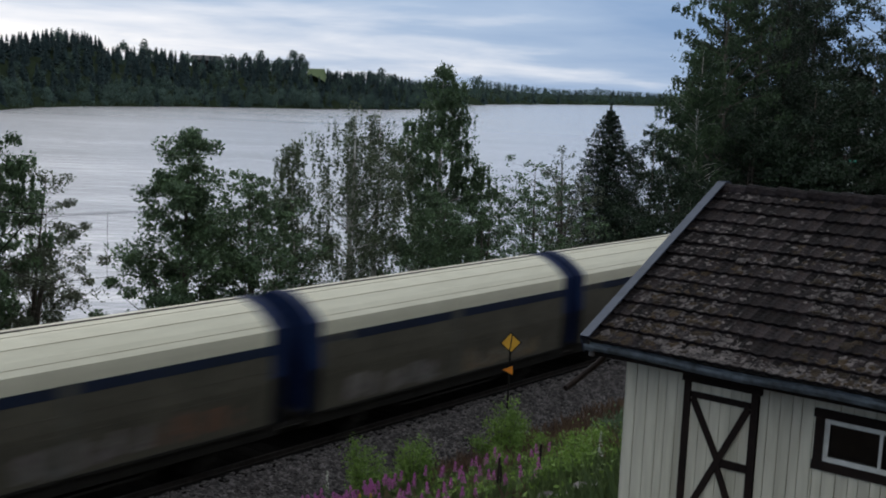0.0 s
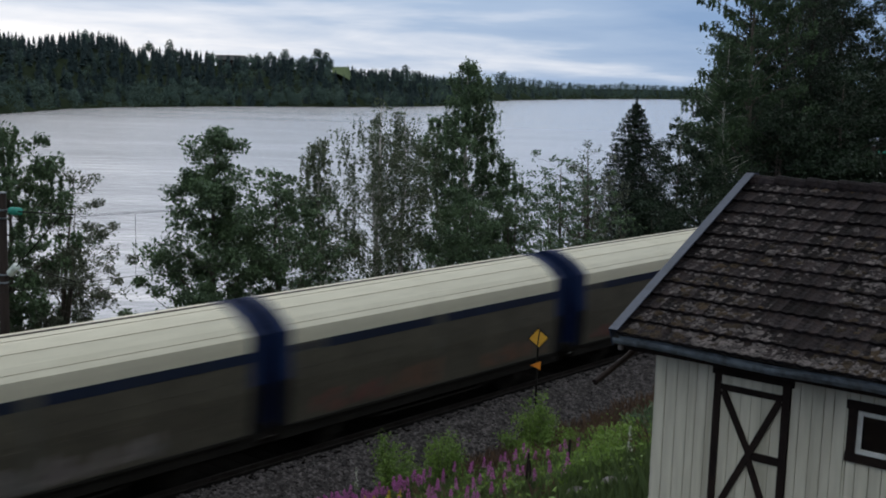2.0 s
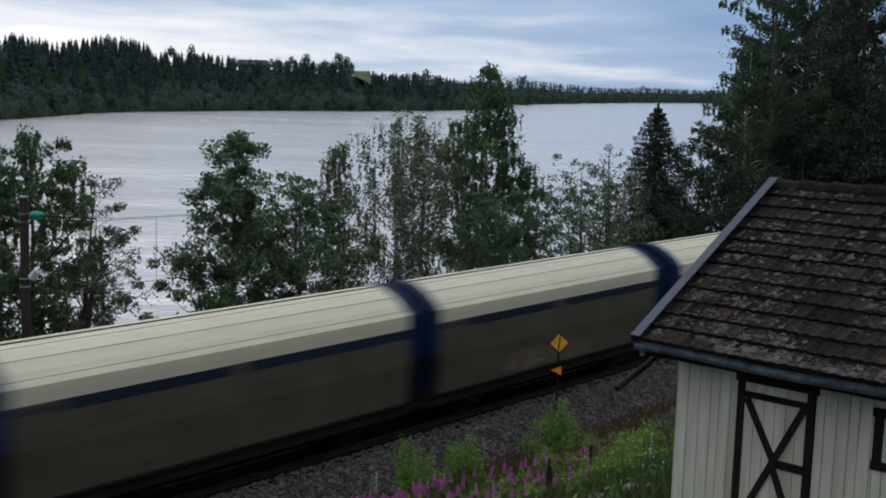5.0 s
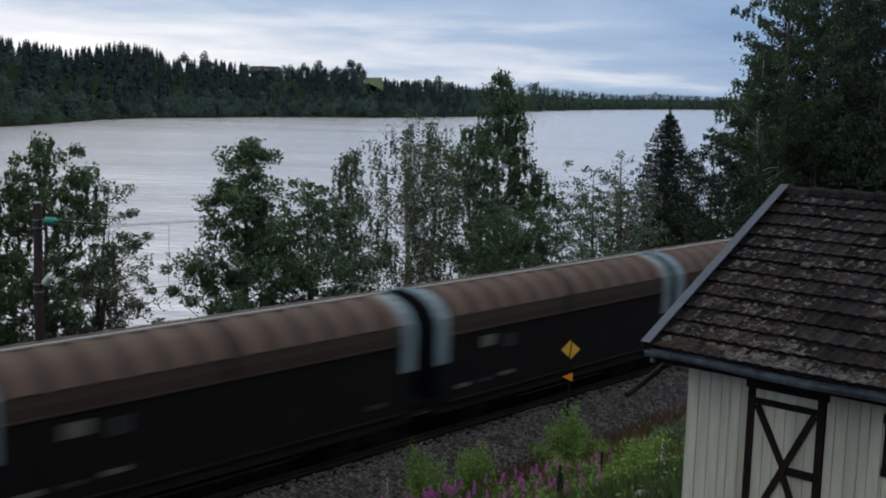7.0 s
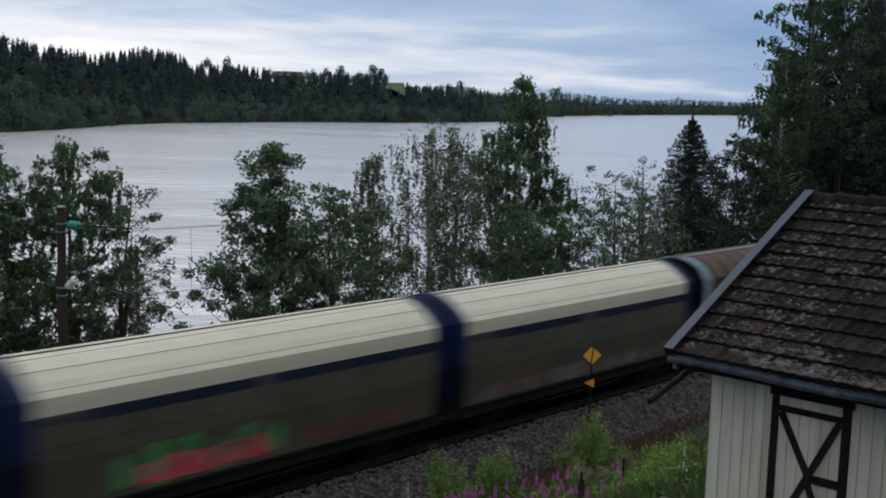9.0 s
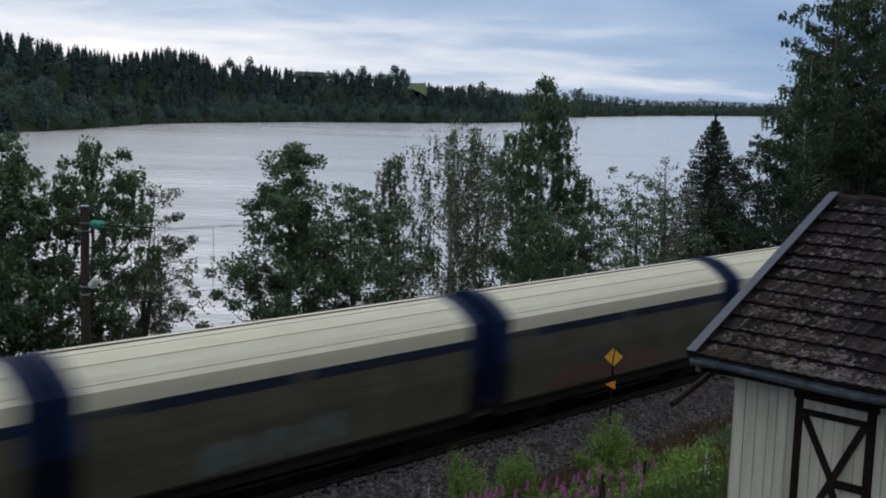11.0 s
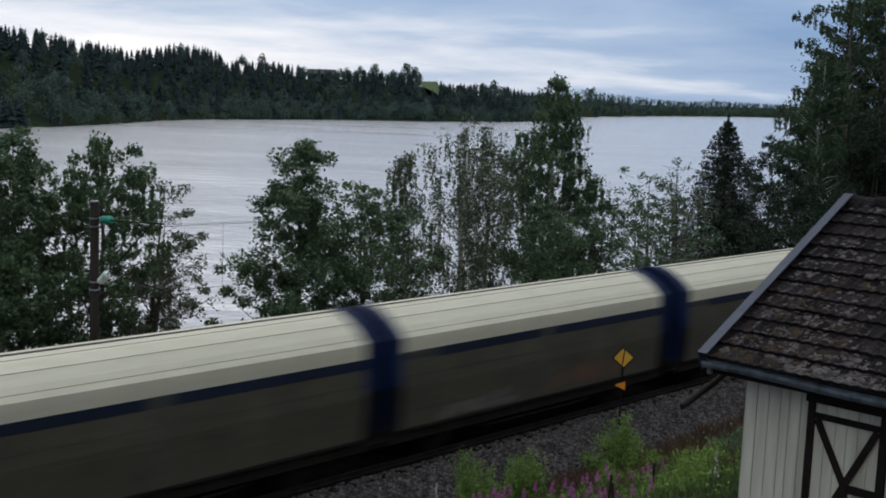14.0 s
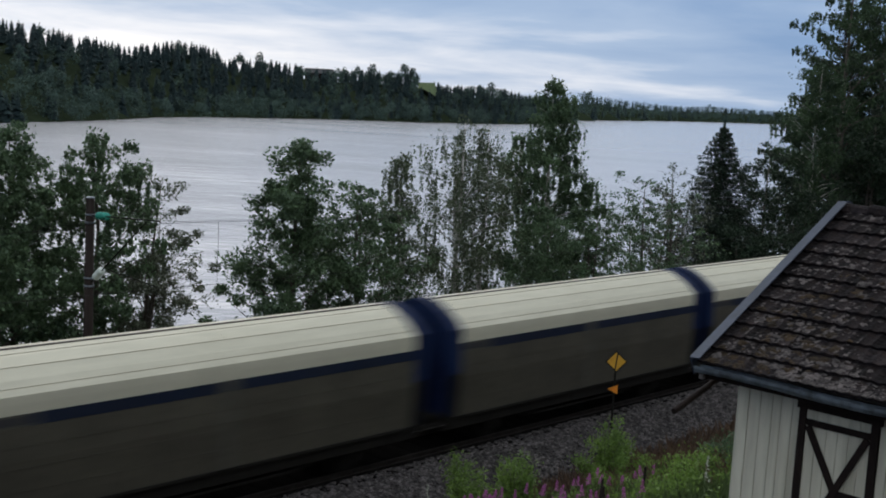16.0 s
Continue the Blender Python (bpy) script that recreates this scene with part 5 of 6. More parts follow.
def spruce(x, y, top, spread, seed, label="dark green spruce with drooping branches", needles=9000):
    rng = np.random.default_rng(seed)
    z0 = ground_z(x, y) - 0.15
    height = top - z0
    t = empty("spruce_tree", label, "tree", "trees on the lake bank", pose(x, y, z0))
    wood, places = [([(0, 0, 0), (0.03, 0, height * 0.5), (0, 0, height)], [0.014 * height, 0.008 * height, 0.008])], []
    whorls = int(height / 0.27)
    for k in range(whorls):
        u = 0.06 + 0.94 * k / whorls
        arms = 7 if u < 0.85 else 5
        for a in range(arms):
            reach = spread * 0.5 * (1 - u) ** 0.85 * rng.uniform(0.7, 1.15) + 0.08
            az = 2 * math.pi * a / arms + k * 0.55 + rng.uniform(-0.2, 0.2)
            p = np.array((0, 0, u * height))
            droop = reach * float(np.interp(u, (0.3, 0.95), (-0.32, 0.15)))
            tip = p + (reach * math.cos(az), reach * math.sin(az), droop)
            midp = (p + tip) / 2 + (0, 0, -0.05 * reach)
            wood.append(([p, midp, tip], [0.012, 0.008, 0.003]))
            n = int(needles / (whorls * 6.5) * (0.4 + 1.3 * (1 - u)))
            q = rng.uniform(0.1, 1.05, n)[:, None]
            c = (1 - q) ** 2 * p + 2 * q * (1 - q) * midp + q * q * tip
            side = np.array((-math.sin(az), math.cos(az), 0)) * rng.uniform(-1, 1, (n, 1)) * (0.30 * reach * (1.1 - q) + 0.05)
            places.append(c + side + np.stack([np.zeros(n), np.zeros(n), -rng.uniform(0, 0.22, n)], 1))
    tip_u = rng.uniform(0, 1, 320)
    tip_r = 0.3 * (1 - tip_u) * rng.uniform(0.2, 1, 320)
    tip_a = rng.uniform(0, 6.3, 320)
    places.append(np.stack([tip_r * np.cos(tip_a), tip_r * np.sin(tip_a), height * 0.9 + tip_u * height * 0.115], 1))
    places = np.concatenate(places)
    part("trunk", wood_mesh(wood, M["wood_pole"], 5), None, t, "dark brown trunk and boughs")
    part("crown", leaf_mesh("crown", places, 0.17, M["needle"], rng, hang=0.35, slim=0.3), None, t, "layers of drooping dark needles")
    return t


ALDER = "broad leafy alder with an uneven green crown on the lake bank"
BIRCH = "slender birch with hanging twigs and a thin grey-green crown"
# the group by the mast
broadleaf("alder_tree", ALDER, 12.4, 8.5, 8.9, 5.0, 11, "round", leaves=16000, size=0.14)
broadleaf("alder_tree", ALDER, 15.4, 9.0, 8.3, 4.6, 12, "tall", leaves=16000)
broadleaf("birch_tree", "upright leafy birch behind the line mast", 17.5, 8.0, 8.25, 4.0, 13, "round", "leaf", leaves=16500, size=0.12, weep=0.35)
broadleaf("willow_tree", "thin pale willow with bare twigs and sparse leaves", 18.6, 7.2, 7.0, 3.2, 14, "round", "willow_leaf", leaves=8500, size=0.10, stems=4, clump=0.34)
broadleaf("alder_tree", ALDER, 13.8, 7.2, 6.6, 3.6, 15, "round", leaves=8000)
# the middle group
broadleaf("alder_tree", ALDER, 24.5, 7.4, 8.1, 4.6, 121, "pyramid", leaves=16000, size=0.14, clump=0.52)
broadleaf("alder_tree", "shorter alder with an open feathery crown", 27.4, 7.6, 6.7, 3.6, 22, "round", leaves=7000, size=0.14, stems=2, base=0.15)
broadleaf("birch_tree", BIRCH, 30.0, 8.0, 7.95, 3.4, 23, "cone", "birch_leaf", leaves=6500, size=0.12, weep=0.6, bark="birch_bark", base=0.16)
broadleaf("birch_tree", "pale weeping birch with long hanging strands", 33.9, 8.6, 9.1, 3.3, 24, "column", "birch_leaf", leaves=6000, size=0.12, weep=1.3, bark="birch_bark", stems=2, clump=0.36, base=0.3)
broadleaf("birch_tree", "weeping birch with thin hanging strands of leaves", 36.3, 9.4, 8.9, 2.4, 25, "column", "birch_leaf", leaves=4000, size=0.12, weep=1.2, bark="birch_bark", clump=0.34, base=0.35)
broadleaf("birch_tree", "tall dark birch standing above its neighbours", 39.9, 9.0, 10.9, 5.4, 26, "cone", "leaf", leaves=22000, size=0.14, weep=0.5, bark="birch_bark", base=0.18, clump=0.56)
broadleaf("alder_tree", "low dense alder in fresh green leaf", 36.9, 6.6, 5.3, 3.0, 27, "round", leaves=4600, size=0.13, stems=2, base=0.2)
broadleaf("alder_tree", "low alder with an open crown on the lake bank", 41.2, 7.0, 5.5, 3.2, 28, "round", leaves=3200, size=0.13, stems=3, base=0.25)
broadleaf("alder_tree", "low spreading alder with thin arching limbs", 46.6, 8.0, 6.6, 4.0, 29, "round", leaves=3200, size=0.14, stems=3, clump=0.34, base=0.3)
# the dark group beyond
spruce(54.4, 9.0, 9.5, 10.5, 31, needles=62000)
broadleaf("willow_tree", "pale grey-green willow beside a spruce", 51.6, 9.8, 7.3, 3.0, 32, "round", "willow_leaf", leaves=2000, size=0.14, stems=3, base=0.3)
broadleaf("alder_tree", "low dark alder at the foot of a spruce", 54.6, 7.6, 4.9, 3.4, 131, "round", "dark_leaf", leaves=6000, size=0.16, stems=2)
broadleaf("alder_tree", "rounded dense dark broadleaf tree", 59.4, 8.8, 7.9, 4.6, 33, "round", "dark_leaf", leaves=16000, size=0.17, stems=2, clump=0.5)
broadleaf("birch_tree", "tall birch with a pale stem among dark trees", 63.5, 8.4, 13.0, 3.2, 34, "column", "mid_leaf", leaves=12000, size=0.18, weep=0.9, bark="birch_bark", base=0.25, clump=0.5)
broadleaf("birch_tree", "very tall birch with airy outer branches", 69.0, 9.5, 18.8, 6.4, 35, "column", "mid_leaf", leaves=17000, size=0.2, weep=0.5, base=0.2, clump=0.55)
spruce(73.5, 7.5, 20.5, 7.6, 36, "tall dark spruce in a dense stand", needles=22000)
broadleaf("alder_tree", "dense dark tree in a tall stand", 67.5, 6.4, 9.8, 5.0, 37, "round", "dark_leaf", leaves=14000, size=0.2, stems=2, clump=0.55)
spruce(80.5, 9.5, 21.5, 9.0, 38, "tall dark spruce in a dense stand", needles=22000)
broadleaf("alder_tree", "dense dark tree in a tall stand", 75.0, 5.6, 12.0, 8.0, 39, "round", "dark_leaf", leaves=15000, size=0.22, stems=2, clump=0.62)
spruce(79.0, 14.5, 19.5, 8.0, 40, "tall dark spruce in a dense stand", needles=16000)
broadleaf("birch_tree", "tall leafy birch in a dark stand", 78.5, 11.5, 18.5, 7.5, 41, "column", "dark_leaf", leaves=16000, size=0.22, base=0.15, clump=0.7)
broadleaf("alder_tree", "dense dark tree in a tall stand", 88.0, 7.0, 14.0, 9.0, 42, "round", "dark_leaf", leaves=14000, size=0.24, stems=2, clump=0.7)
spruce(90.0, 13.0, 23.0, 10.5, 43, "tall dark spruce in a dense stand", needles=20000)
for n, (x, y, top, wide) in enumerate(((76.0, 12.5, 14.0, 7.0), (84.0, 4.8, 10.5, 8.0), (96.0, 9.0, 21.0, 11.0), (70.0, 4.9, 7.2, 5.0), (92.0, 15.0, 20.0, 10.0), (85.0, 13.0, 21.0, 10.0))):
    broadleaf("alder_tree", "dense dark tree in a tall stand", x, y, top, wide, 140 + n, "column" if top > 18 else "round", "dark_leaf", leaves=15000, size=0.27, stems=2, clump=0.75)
spruce(86.0, 10.5, 22.0, 9.5, 44, "tall dark spruce in a dense stand", needles=20000)
# low growth along the embankment
for n, (x, y, top, wide) in enumerate(((13.5, 6.0, 3.4, 3.0), (16.8, 6.2, 3.0, 2.8), (26.0, 5.9, 3.9, 3.0), (28.6, 6.2, 3.5, 2.4), (34.0, 6.0, 3.2, 2.2), (39.0, 5.9, 3.3, 2.4), (44.2, 6.2, 3.6, 2.4), (48.8, 6.4, 3.9, 2.4), (52.5, 6.2, 4.2, 3.0), (57.0, 6.0, 4.8, 4.0), (62.0, 5.6, 5.8, 4.4))):
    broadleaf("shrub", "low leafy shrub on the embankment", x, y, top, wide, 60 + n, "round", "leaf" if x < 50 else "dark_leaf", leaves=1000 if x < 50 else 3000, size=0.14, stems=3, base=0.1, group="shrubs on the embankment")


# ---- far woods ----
def flakes(centres, normals, size, rng):
    """Four-sided leaf masses facing roughly along their normals."""
    n = normals + rng.normal(size=centres.shape) * 0.45
    d = np.cross(n, rng.normal(size=centres.shape))
    d /= np.linalg.norm(d, axis=1, keepdims=True) + 1e-9
    e = np.cross(n, d)
    e /= np.linalg.norm(e, axis=1, keepdims=True) + 1e-9
    s = (size * rng.uniform(0.6, 1.3, len(centres)))[:, None]
    return np.stack([centres - d * s * 0.5, centres + e * s * 0.42, centres + d * s * 0.5, centres - e * s * 0.42], 1).reshape(-1, 3)


def far_conifer(x, y, z, tall, wide, count, rng):
    """Drooping boughs round a stem, as narrow quads."""
    u = np.concatenate([rng.uniform(0.04, 1, count - 3) ** 1.1, (0.97, 0.985, 0.99)])
    az = rng.uniform(0, 2 * math.pi, count)
    reach = wide * ((1 - u) ** 0.8 * rng.uniform(0.65, 1.15, count) + 0.05)
    out = np.stack([np.cos(az), np.sin(az), 0 * az], 1)
    side = np.stack([-np.sin(az), np.cos(az), 0 * az], 1)
    base = np.stack([0 * u, 0 * u, u * tall + reach * 0.35], 1)
    tip = out * reach[:, None] + np.stack([0 * u, 0 * u, u * tall - reach * 0.25], 1)
    midp = base * 0.45 + tip * 0.55
    w = (reach * 0.42 + 0.1)[:, None]
    drop = np.stack([0 * u, 0 * u, reach * 0.18], 1)
    return np.stack([base, midp + side * w - drop, tip, midp - side * w - drop], 1).reshape(-1, 3) + (x, y, z)


def far_broadleaf(x, y, z, tall, wide, count, rng, low=0.5):
    """Rounded lobes of leaves heaped into one crown."""
    k = 9
    a = rng.uniform(0, 2 * math.pi, k)
    hub = np.stack([np.cos(a) * rng.uniform(0.1, 0.75, k) * wide, np.sin(a) * rng.uniform(0.1, 0.75, k) * wide, tall * rng.uniform(low * 0.6, 0.8, k)], 1)
    hub[0] = (0, 0, tall * 0.83)
    hub[:, :2] *= (1.15 - 0.75 * (hub[:, 2:] / tall) ** 2)
    lobe = rng.uniform(0.13, 0.2, k) * tall
    lobe[0] = tall * 0.15
    pick = rng.integers(0, k, count)
    n = rng.normal(size=(count, 3))
    n /= np.linalg.norm(n, axis=1, keepdims=True)
    p = hub[pick] + n * lobe[pick][:, None] * rng.uniform(0.7, 1.05, (count, 1))
    p[:, 2] = np.maximum(p[:, 2], 0.3)
    return flakes(p + (x, y, z), n + (0, 0, 0.3), np.full(count, tall * (0.075 if count > 100 else 0.15)), rng)


def spot(b, r):
    return HOUSE[0] + r * math.sin(radians(b)), HOUSE[1] + r * math.cos(radians(b))


FIELD = (44.62, 45.5)  # bearings between which the slope is open meadow
BARN_AT = 39.75


def far_woods():
    rng = np.random.default_rng(77)
    conifers, broadleaves = [], []
    bearing = 18.0
    while bearing < 76:
        start = float(np.interp(bearing, shore_b, shore_r))
        near = start < 1100
        gap = 4.4 if near else 8.0
        for inland in (1, 6, 12, 19, 27, 36, 46, 57, 68, 79, 90, 99, 107, 114, 120, 126) if near else (2, 16, 34, 54, 76, 90, 100, 108, 116):
            b = bearing + rng.uniform(-0.6, 0.6) * math.degrees(gap / start)
            r = start + inland + rng.uniform(-3, 3)
            if FIELD[0] < b < FIELD[1] and inland > 62 or abs(b - BARN_AT) < 0.75 and inland > 110:
                continue
            if near and inland < 24 and rng.random() < 0.35:
                continue
            x, y = spot(b, r)
            z = ground_z(x, y) - 0.3
            patch = rough(x, y, 0.02)
            leafy = inland < 36 + 34 * patch if near else rng.random() < 0.7
            if near and rng.random() < (0.10 if b < 40 else 0.3):
                leafy = not leafy
            tall = rng.uniform(7, 12) if leafy else rng.uniform(11, 15)
            if near and not leafy:
                tall = rng.uniform(8.5, 11.5)
            if inland > 98 or not near:
                room = sky_top(b, r) - z
                tall = min(max(room, 6.0 if near else 9.0), 13.0 if near else 20.0) * (rng.uniform(0.86, 1.06) if not leafy else rng.uniform(0.84, 1.0))
            if leafy:
                broadleaves.append(far_broadleaf(x, y, z, tall, tall * rng.uniform(*((0.4, 0.58) if near else (0.65, 0.95))), 230 if near else 130, rng, 0.12 if not near else 0.5 if inland > 10 else 0.3))
            else:
                conifers.append(far_conifer(x, y, z, tall, max(2.1, tall * rng.uniform(0.23, 0.33)), 130 if near else 60, rng))
        bearing += math.degrees(gap / start)
    # old rounded crowns standing above the ridge: bearing, degrees above the house, width
    for b, e, wide in ((35.9, 1.72, 3.6), (36.85, 1.84, 4.2), (40.95, 1.36, 2.6), (41.6, 1.45, 4.0), (42.35, 1.62, 4.6), (43.2, 1.32, 4.0), (43.82, 1.68, 4.2), (44.3, 1.52, 4.6), (44.5, 1.2, 3.5), (48.15, 1.0, 4.6), (47.6, 0.85, 4.0), (53.0, 0.88, 11.0), (52.7, 0.8, 9.0), (58.7, 0.52, 10.0)):
        r = float(np.interp(b, shore_b, shore_r)) + 118
        x, y = spot(b, r)
        top = EYE + r * math.tan(radians(e))
        tall = min(top - ground_z(x, y), 18 if r < 1200 else 26)
        broadleaves.append(far_broadleaf(x, y, top - tall, tall, wide, 420, rng, 0.6))
    # a hedge behind the meadow
    for b in np.arange(44.7, 45.6, 0.16):
        x, y = spot(b, 905)
        broadleaves.append(far_broadleaf(x, y, ground_z(x, y) - 0.5, rng.uniform(2.5, 4.2), 2.2, 120, rng, 0.4))
    return np.concatenate(conifers), np.concatenate(broadleaves)


for name, label, v, mt in zip(("far_conifers", "far_broadleaf_woods"), ("dark conifer woods on the hills across the lake", "green broadleaf woods along the far shore"), far_woods(), ("hazy_far_needle", "hazy_far_leaf")):
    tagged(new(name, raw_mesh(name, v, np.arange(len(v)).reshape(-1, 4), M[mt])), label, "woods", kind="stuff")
# the open meadow on the far slope
fb, fr = np.linspace(FIELD[0] - 0.05, FIELD[1] + 0.05, 7), np.linspace(812, 900, 12)
fv = [(*spot(b, r), ground_z(*spot(b, r)) + 1.2) for r in fr for b in fb]
ff = [(k * 7 + m, k * 7 + m + 1, k * 7 + m + 8, k * 7 + m + 7) for k in range(11) for m in range(6)]
tagged(new("field", raw_mesh("field", fv, ff, M["field"], True)), "pale green meadow on the slope across the lake", "meadow", kind="structure")


def far_barn():
    r = float(np.interp(BARN_AT, shore_b, shore_r)) + 122
    x, y = spot(BARN_AT, r)
    top = EYE + r * math.tan(radians(1.2)) - ground_z(x, y)
    b = empty("barn", "long dark barn with a pitched roof on the far ridge", "barn", at=pose(x, y, ground_z(x, y) - 0.5, 0, 0, -BARN_AT - 12))
    wall = boxed((-9, -4, 0), (9, 4, top - 3.0))
    part("wall", wall, M["dark_trim"], b, "dark red-brown boarded wall")
    rf = bmesh.new()
    for s in (-1, 1):
        plate(rf, [(-9.6, s * 4.6, top - 3.3), (9.6, s * 4.6, top - 3.3), (9.6, 0, top), (-9.6, 0, top)], (0, s * 0.55, 0.83), 0.2)
    bmesh.ops.recalc_face_normals(rf, faces=rf.faces)
    part("roof", rf, M["faded_plate"], b, "dark grey pitched roof")


far_barn()


# ---- plants on the near bank ----
def blades(name, label, count, box_x, box_y, tall, width, mat, seed, keep=None):
    rng = np.random.default_rng(seed)
    x, y = rng.uniform(*box_x, count), rng.uniform(*box_y, count)
    if keep:
        ok = np.array([keep(a, b) for a, b in zip(x, y)])
        x, y = x[ok], y[ok]
    n = len(x)
    z = np.array([ground_z(a, b) for a, b in zip(x, y)]) - 0.02
    h = rng.uniform(*tall, n)
    az = rng.uniform(0, 6.3, n)
    bend = rng.uniform(0.05, 0.45, n) * h
    w = width * rng.uniform(0.6, 1.4, n)
    foot, side = np.stack([x, y, z], 1), np.stack([-np.sin(az), np.cos(az), 0 * az], 1) * w[:, None]
    way = np.stack([np.cos(az), np.sin(az), 0 * az], 1)
    midp = foot + way * bend[:, None] * 0.3 + np.stack([0 * h, 0 * h, h * 0.6], 1)
    tip = foot + way * bend[:, None] + np.stack([0 * h, 0 * h, h], 1)
    v = np.stack([foot - side, foot + side, midp + side * 0.7, tip, midp - side * 0.7], 1).reshape(-1, 3)
    return tagged(new(name, raw_mesh(name, v, np.arange(5 * n).reshape(n, 5), M[mat])), label, "grass", kind="stuff")


def meadow(x, y):
    edge = -4.2 - 0.9 * rough(x, y, 0.35) - max(0, x - 21.5) * 0.62
    stony = math.hypot(x - 17.6, y + 12.5) < 1.6
    return y < edge and rough(x, y, 0.9) > -0.45 and not stony


blades("grass", "tall green meadow grass on the bank", 60000, (9, 36), (-16.6, -4), (0.18, 0.62), 0.013, "grass", 1, meadow)
blades("dry_grass", "reddish dry grass stems on the bank", 14000, (15, 36), (-11, -3.7), (0.2, 0.7), 0.009, "dry_grass", 2, lambda x, y: y < -3.9 and (x > 23 or rough(x, y, 0.8) > 0.1))


def weeds(count, seed):
    """Broad low leaves among the grass."""
    rng = np.random.default_rng(seed)
    x, y = rng.uniform(13, 30, count), rng.uniform(-13.5, -4, count)
    ok = np.array([meadow(a, b) and rough(a, b, 1.7) > -0.15 for a, b in zip(x, y)])
    x, y = x[ok], y[ok]
    p = np.stack([x, y, np.array([ground_z(a, b) for a, b in zip(x, y)]) + rng.uniform(0.05, 0.62, len(x)) ** 1.2], 1)
    tagged(new("weeds", leaf_mesh("weeds", p, 0.12, M["shrub_leaf"], rng, hang=-0.4, slim=0.4)), "broad-leaved green weeds among the meadow grass", "weeds", kind="stuff")


weeds(36000, 5)


def bush(x, y, tall, wide, seed, leaves, label="bright green leafy bush on the bank", mat="shrub_leaf", size=0.09, sink=0.1):
    rng = np.random.default_rng(seed)
    z = ground_z(x, y) - sink
    b = empty("bush", label, "bush", "bushes on the bank", pose(x, y, z))
    wood, centres = [], []
    for k in range(16):
        a, r = k * 2.4, wide * 0.5 * rng.uniform(0.15, 1.0)
        h = tall * (1 - 0.72 * (r / (wide * 0.5)) ** 1.1) * rng.uniform(0.75, 1.05)
        tip = (r * math.cos(a), r * math.sin(a), h)
        wood.append(([(0.1 * math.cos(a), 0.1 * math.sin(a), 0), (tip[0] * 0.6, tip[1] * 0.6, h * 0.5), tip], [0.012, 0.009, 0.003]))
        for q in np.linspace(0.25, 1, 6):
            centres.append((tip[0] * (0.25 + 0.75 * q), tip[1] * (0.25 + 0.75 * q), h * q))
    centres = np.array(centres)
    pick = rng.integers(0, len(centres), leaves)
    p = centres[pick] + rng.normal(size=(leaves, 3)) * 0.11
    p[:, 2] = np.maximum(p[:, 2], 0.05)
    part("stem", wood_mesh(wood, M["bark"], 5), None, b)
    part("leaves", leaf_mesh("leaves", p, size, M[mat], rng, hang=-0.3, slim=0.4), None, b)
    return b


bush(21.0, -4.2, 2.1, 1.7, 1, 4600, "bright green willow bush by the track")
bush(22.4, -4.7, 2.0, 1.6, 2, 3800, "yellow-green willow bush on the bank")
bush(25.9, -5.1, 1.95, 2.2, 3, 6500, "large bright green bush in front of the sign")
bush(26.0, -6.5, 1.0, 1.6, 4, 2600)
bush(24.6, -8.7, 1.1, 2.2, 5, 3600)
bush(27.2, -7.9, 1.0, 2.0, 12, 2600, "low dark green undergrowth on the bank", "leaf")
bush(26.4, -9.4, 1.15, 2.2, 7, 3200, "low dark green undergrowth on the bank", "leaf")
bush(22.0, -9.9, 0.9, 2.2, 6, 3000, "low green undergrowth on the bank")
bush(23.9, -10.8, 1.1, 2.2, 8, 3200, "low dark green undergrowth on the bank", "leaf")
bush(20.6, -10.4, 0.7, 1.8, 9, 2200, "low green undergrowth on the bank")
bush(23.6, -6.7, 0.75, 1.5, 10, 1800, "low green undergrowth on the bank")
bush(20.6, -13.2, 1.0, 1.5, 11, 2200, "low dark green undergrowth on the bank", "leaf")
bush(21.9, -12.4, 1.1, 2.0, 13, 2600, "low green undergrowth on the bank")


def flower_stalk(name, label, petal, seed, tall, spike, petals=90, leaves=40):
    rng = np.random.default_rng(seed)
    f = empty(name, label, "flower", "wild flowers on the bank")
    part("stem", tube(bmesh.new(), [(0, 0, 0), (0.02, 0.01, tall * 0.5), (0.03, 0, tall)], [0.006, 0.005, 0.002], 5), M["grass"], f)
    u = rng.uniform(0, 1, petals)
    a = rng.uniform(0, 6.3, petals)
    r = 0.055 * (1 - 0.75 * u) * rng.uniform(0.5, 1.2, petals)
    p = np.stack([0.025 + r * np.cos(a), r * np.sin(a), tall - spike + spike * u * 1.03], 1)
    part("flower_spike", leaf_mesh("flower_spike", p, 0.038, M[petal], rng, slim=0.9), None, f)
    u = rng.uniform(0.1, 0.72, leaves)
    a = rng.uniform(0, 6.3, leaves)
    p = np.stack([0.07 * np.cos(a), 0.07 * np.sin(a), u * tall], 1)
    part("leaves", leaf_mesh("leaves", p, 0.15, M["grass"], rng, hang=-0.2, slim=0.2), None, f)
    return f


kinds = [flower_stalk("fireweed", "pink flowering fireweed stalk on the bank", "pink", s, h, sp) for s, h, sp in ((1, 0.82, 0.26), (2, 0.7, 0.2), (3, 0.92, 0.28), (4, 0.76, 0.22))]
gold = [flower_stalk("goldenrod", "small yellow wild flower on the bank", "gold", 8, 0.85, 0.22, 70)]
pale = flower_stalk("meadow_flower", "white umbel flower stalk on the bank", "white_petal", 9, 1.25, 0.5, 60)
pr = random.Random(12)


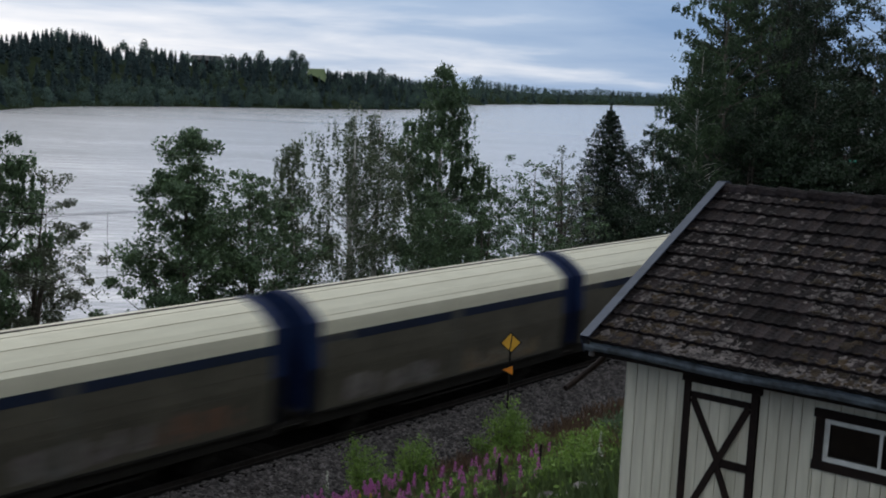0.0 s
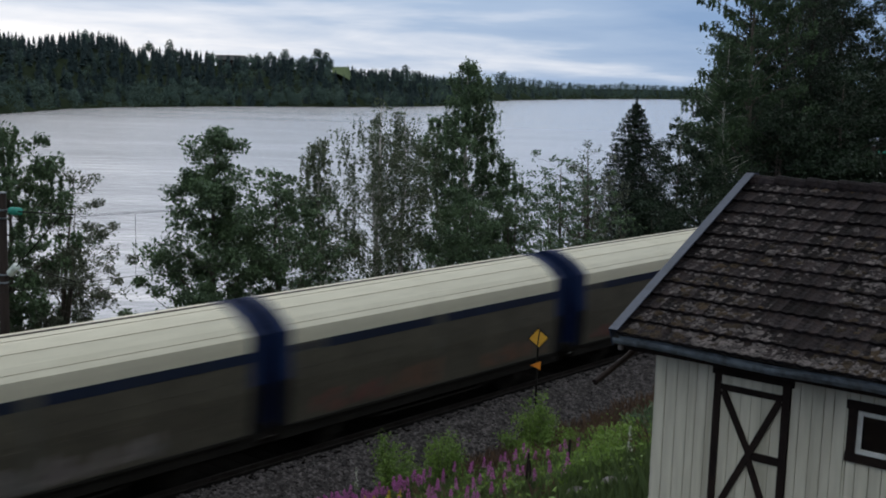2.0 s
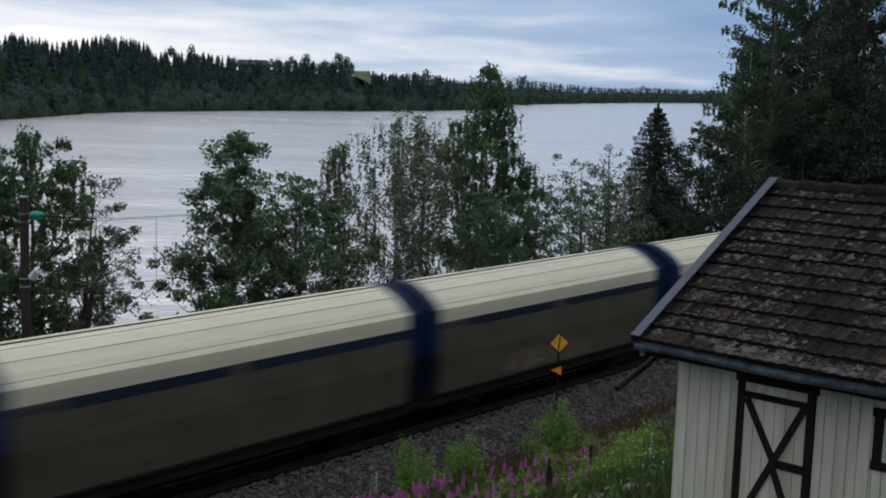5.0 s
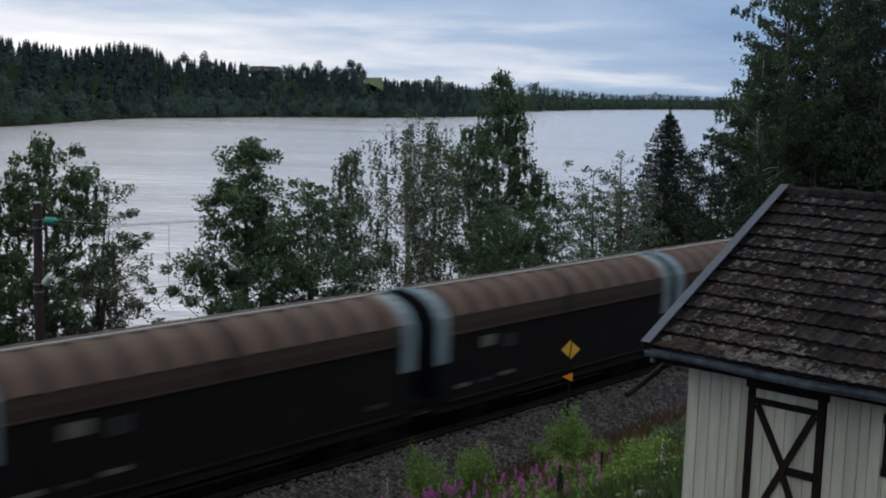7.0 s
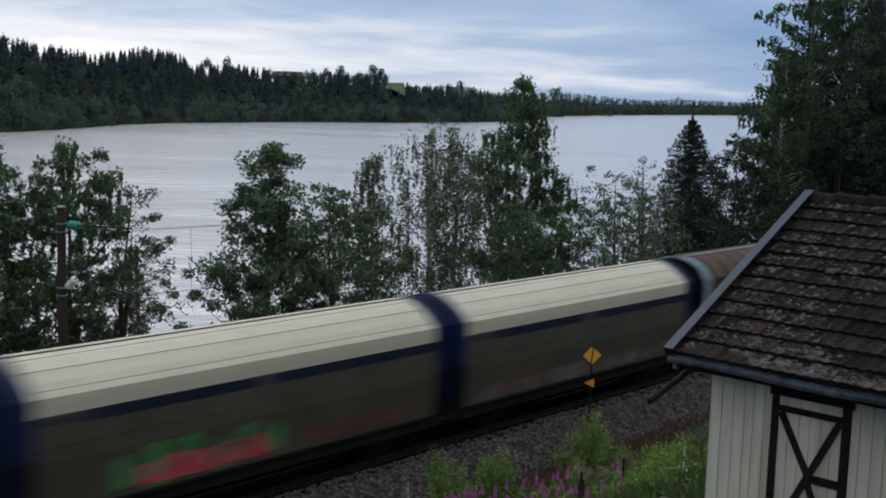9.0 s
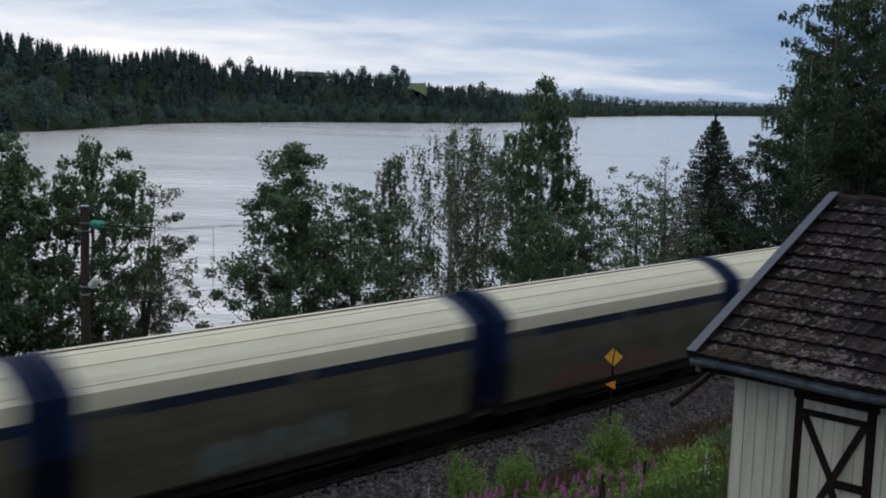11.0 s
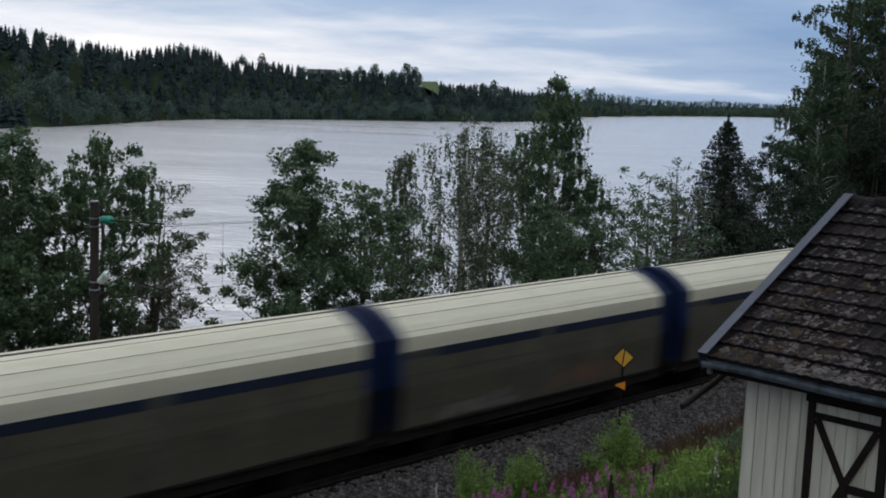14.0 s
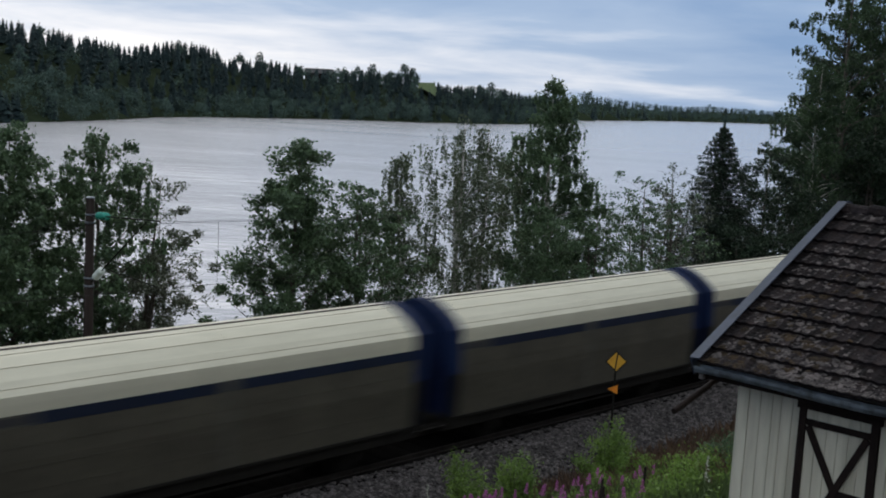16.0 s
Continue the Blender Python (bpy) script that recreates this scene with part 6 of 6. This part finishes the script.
def planted(stock_list, count, places):
    for n in range(count):
        cx, cy, sx, sy = places[n % len(places)]
        x, y = pr.gauss(cx, sx), min(-3.9, pr.gauss(cy, sy))
        src = stock_list[n % len(stock_list)]
        m = pose(x, y, ground_z(x, y) - 0.03, pr.uniform(-9, 9), pr.uniform(-9, 9), pr.uniform(0, 360))
        if n < len(stock_list):
            src.matrix_basis = m
        else:
            copy_thing(src, m)


planted(kinds, 210, [(15.6, -4.5, 0.4, 0.25), (16.3, -4.4, 0.4, 0.25), (17.0, -4.4, 0.4, 0.25), (17.8, -4.5, 0.4, 0.25), (18.6, -4.5, 0.4, 0.25), (19.4, -4.7, 0.4, 0.25), (20.4, -5.2, 0.5, 0.3), (16.6, -5.3, 0.7, 0.4), (17.8, -5.4, 0.7, 0.4), (14.9, -4.9, 0.4, 0.3)])
low_kinds = [flower_stalk("fireweed", "pink flowering fireweed stalk on the bank", "pink", s, h, sp) for s, h, sp in ((5, 0.7, 0.24), (6, 0.85, 0.26))]
planted(low_kinds, 64, [(22.4, -5.9, 0.6, 0.5), (18.8, -7.6, 0.7, 0.7), (17.4, -7.4, 0.8, 0.6), (23.4, -7.0, 0.5, 0.5), (18.0, -9.6, 0.9, 0.6), (15.6, -8.0, 0.9, 0.8), (19.8, -8.4, 0.9, 0.8)])
planted(gold, 18, [(17.6, -5.3, 0.5, 0.4), (16.6, -5.6, 0.5, 0.5), (18.2, -6.0, 0.4, 0.4)])
pale.matrix_basis = pose(19.75, -4.1, ground_z(19.75, -4.1) - 0.03)
for x, y in ((16.0, -4.2), (22.7, -11.2), (19.2, -12.0), (25.2, -9.6)):
    copy_thing(pale, pose(x, y, ground_z(x, y) - 0.03, 4, 3, 70 * x))


# stakes and boulders by the shed
def boulder(x, y, size, seed):
    rng = random.Random(seed)
    bm = bmesh.new()
    bmesh.ops.create_icosphere(bm, subdivisions=2, radius=1)
    for v in bm.verts:
        v.co = v.co * (1 + 0.28 * noise.noise(v.co * 1.3 + Vector((seed, 0, 0))))
        v.co = Vector((v.co.x * size, v.co.y * size * 0.75, v.co.z * size * 0.55))
    ob = new("boulder", to_mesh("boulder", bm, M["rock"]))
    ob.matrix_basis = pose(x, y, ground_z(x, y) + size * 0.32, 0, 0, rng.uniform(0, 180))
    tagged(ob, "grey-pink boulder in the grass beside the shed", "boulder", "boulders by the shed")


for n, (x, y, sz) in enumerate(((18.35, -12.2, 0.42), (18.7, -11.2, 0.34), (17.6, -12.5, 0.36), (17.2, -13.2, 0.34), (18.3, -11.6, 0.28), (17.6, -13.0, 0.3))):
    boulder(x, y, sz * 0.78, n + 1)
for n, (x, y, h, lean) in enumerate(((20.3, -8.8, 1.0, 2), (19.4, -9.6, 0.9, -3), (20.6, -9.7, 1.05, 1))):
    ob = new("stake", to_mesh("stake", tube(bmesh.new(), [(0, 0, -0.2), (0.01, 0, h)], [0.035, 0.028], 7), M["wood_pole"]))
    ob.matrix_basis = pose(x, y, ground_z(x, y), lean, lean, 0)
    tagged(ob, "short weathered wooden stake in the grass", "stake", "stakes on the bank")

motions()
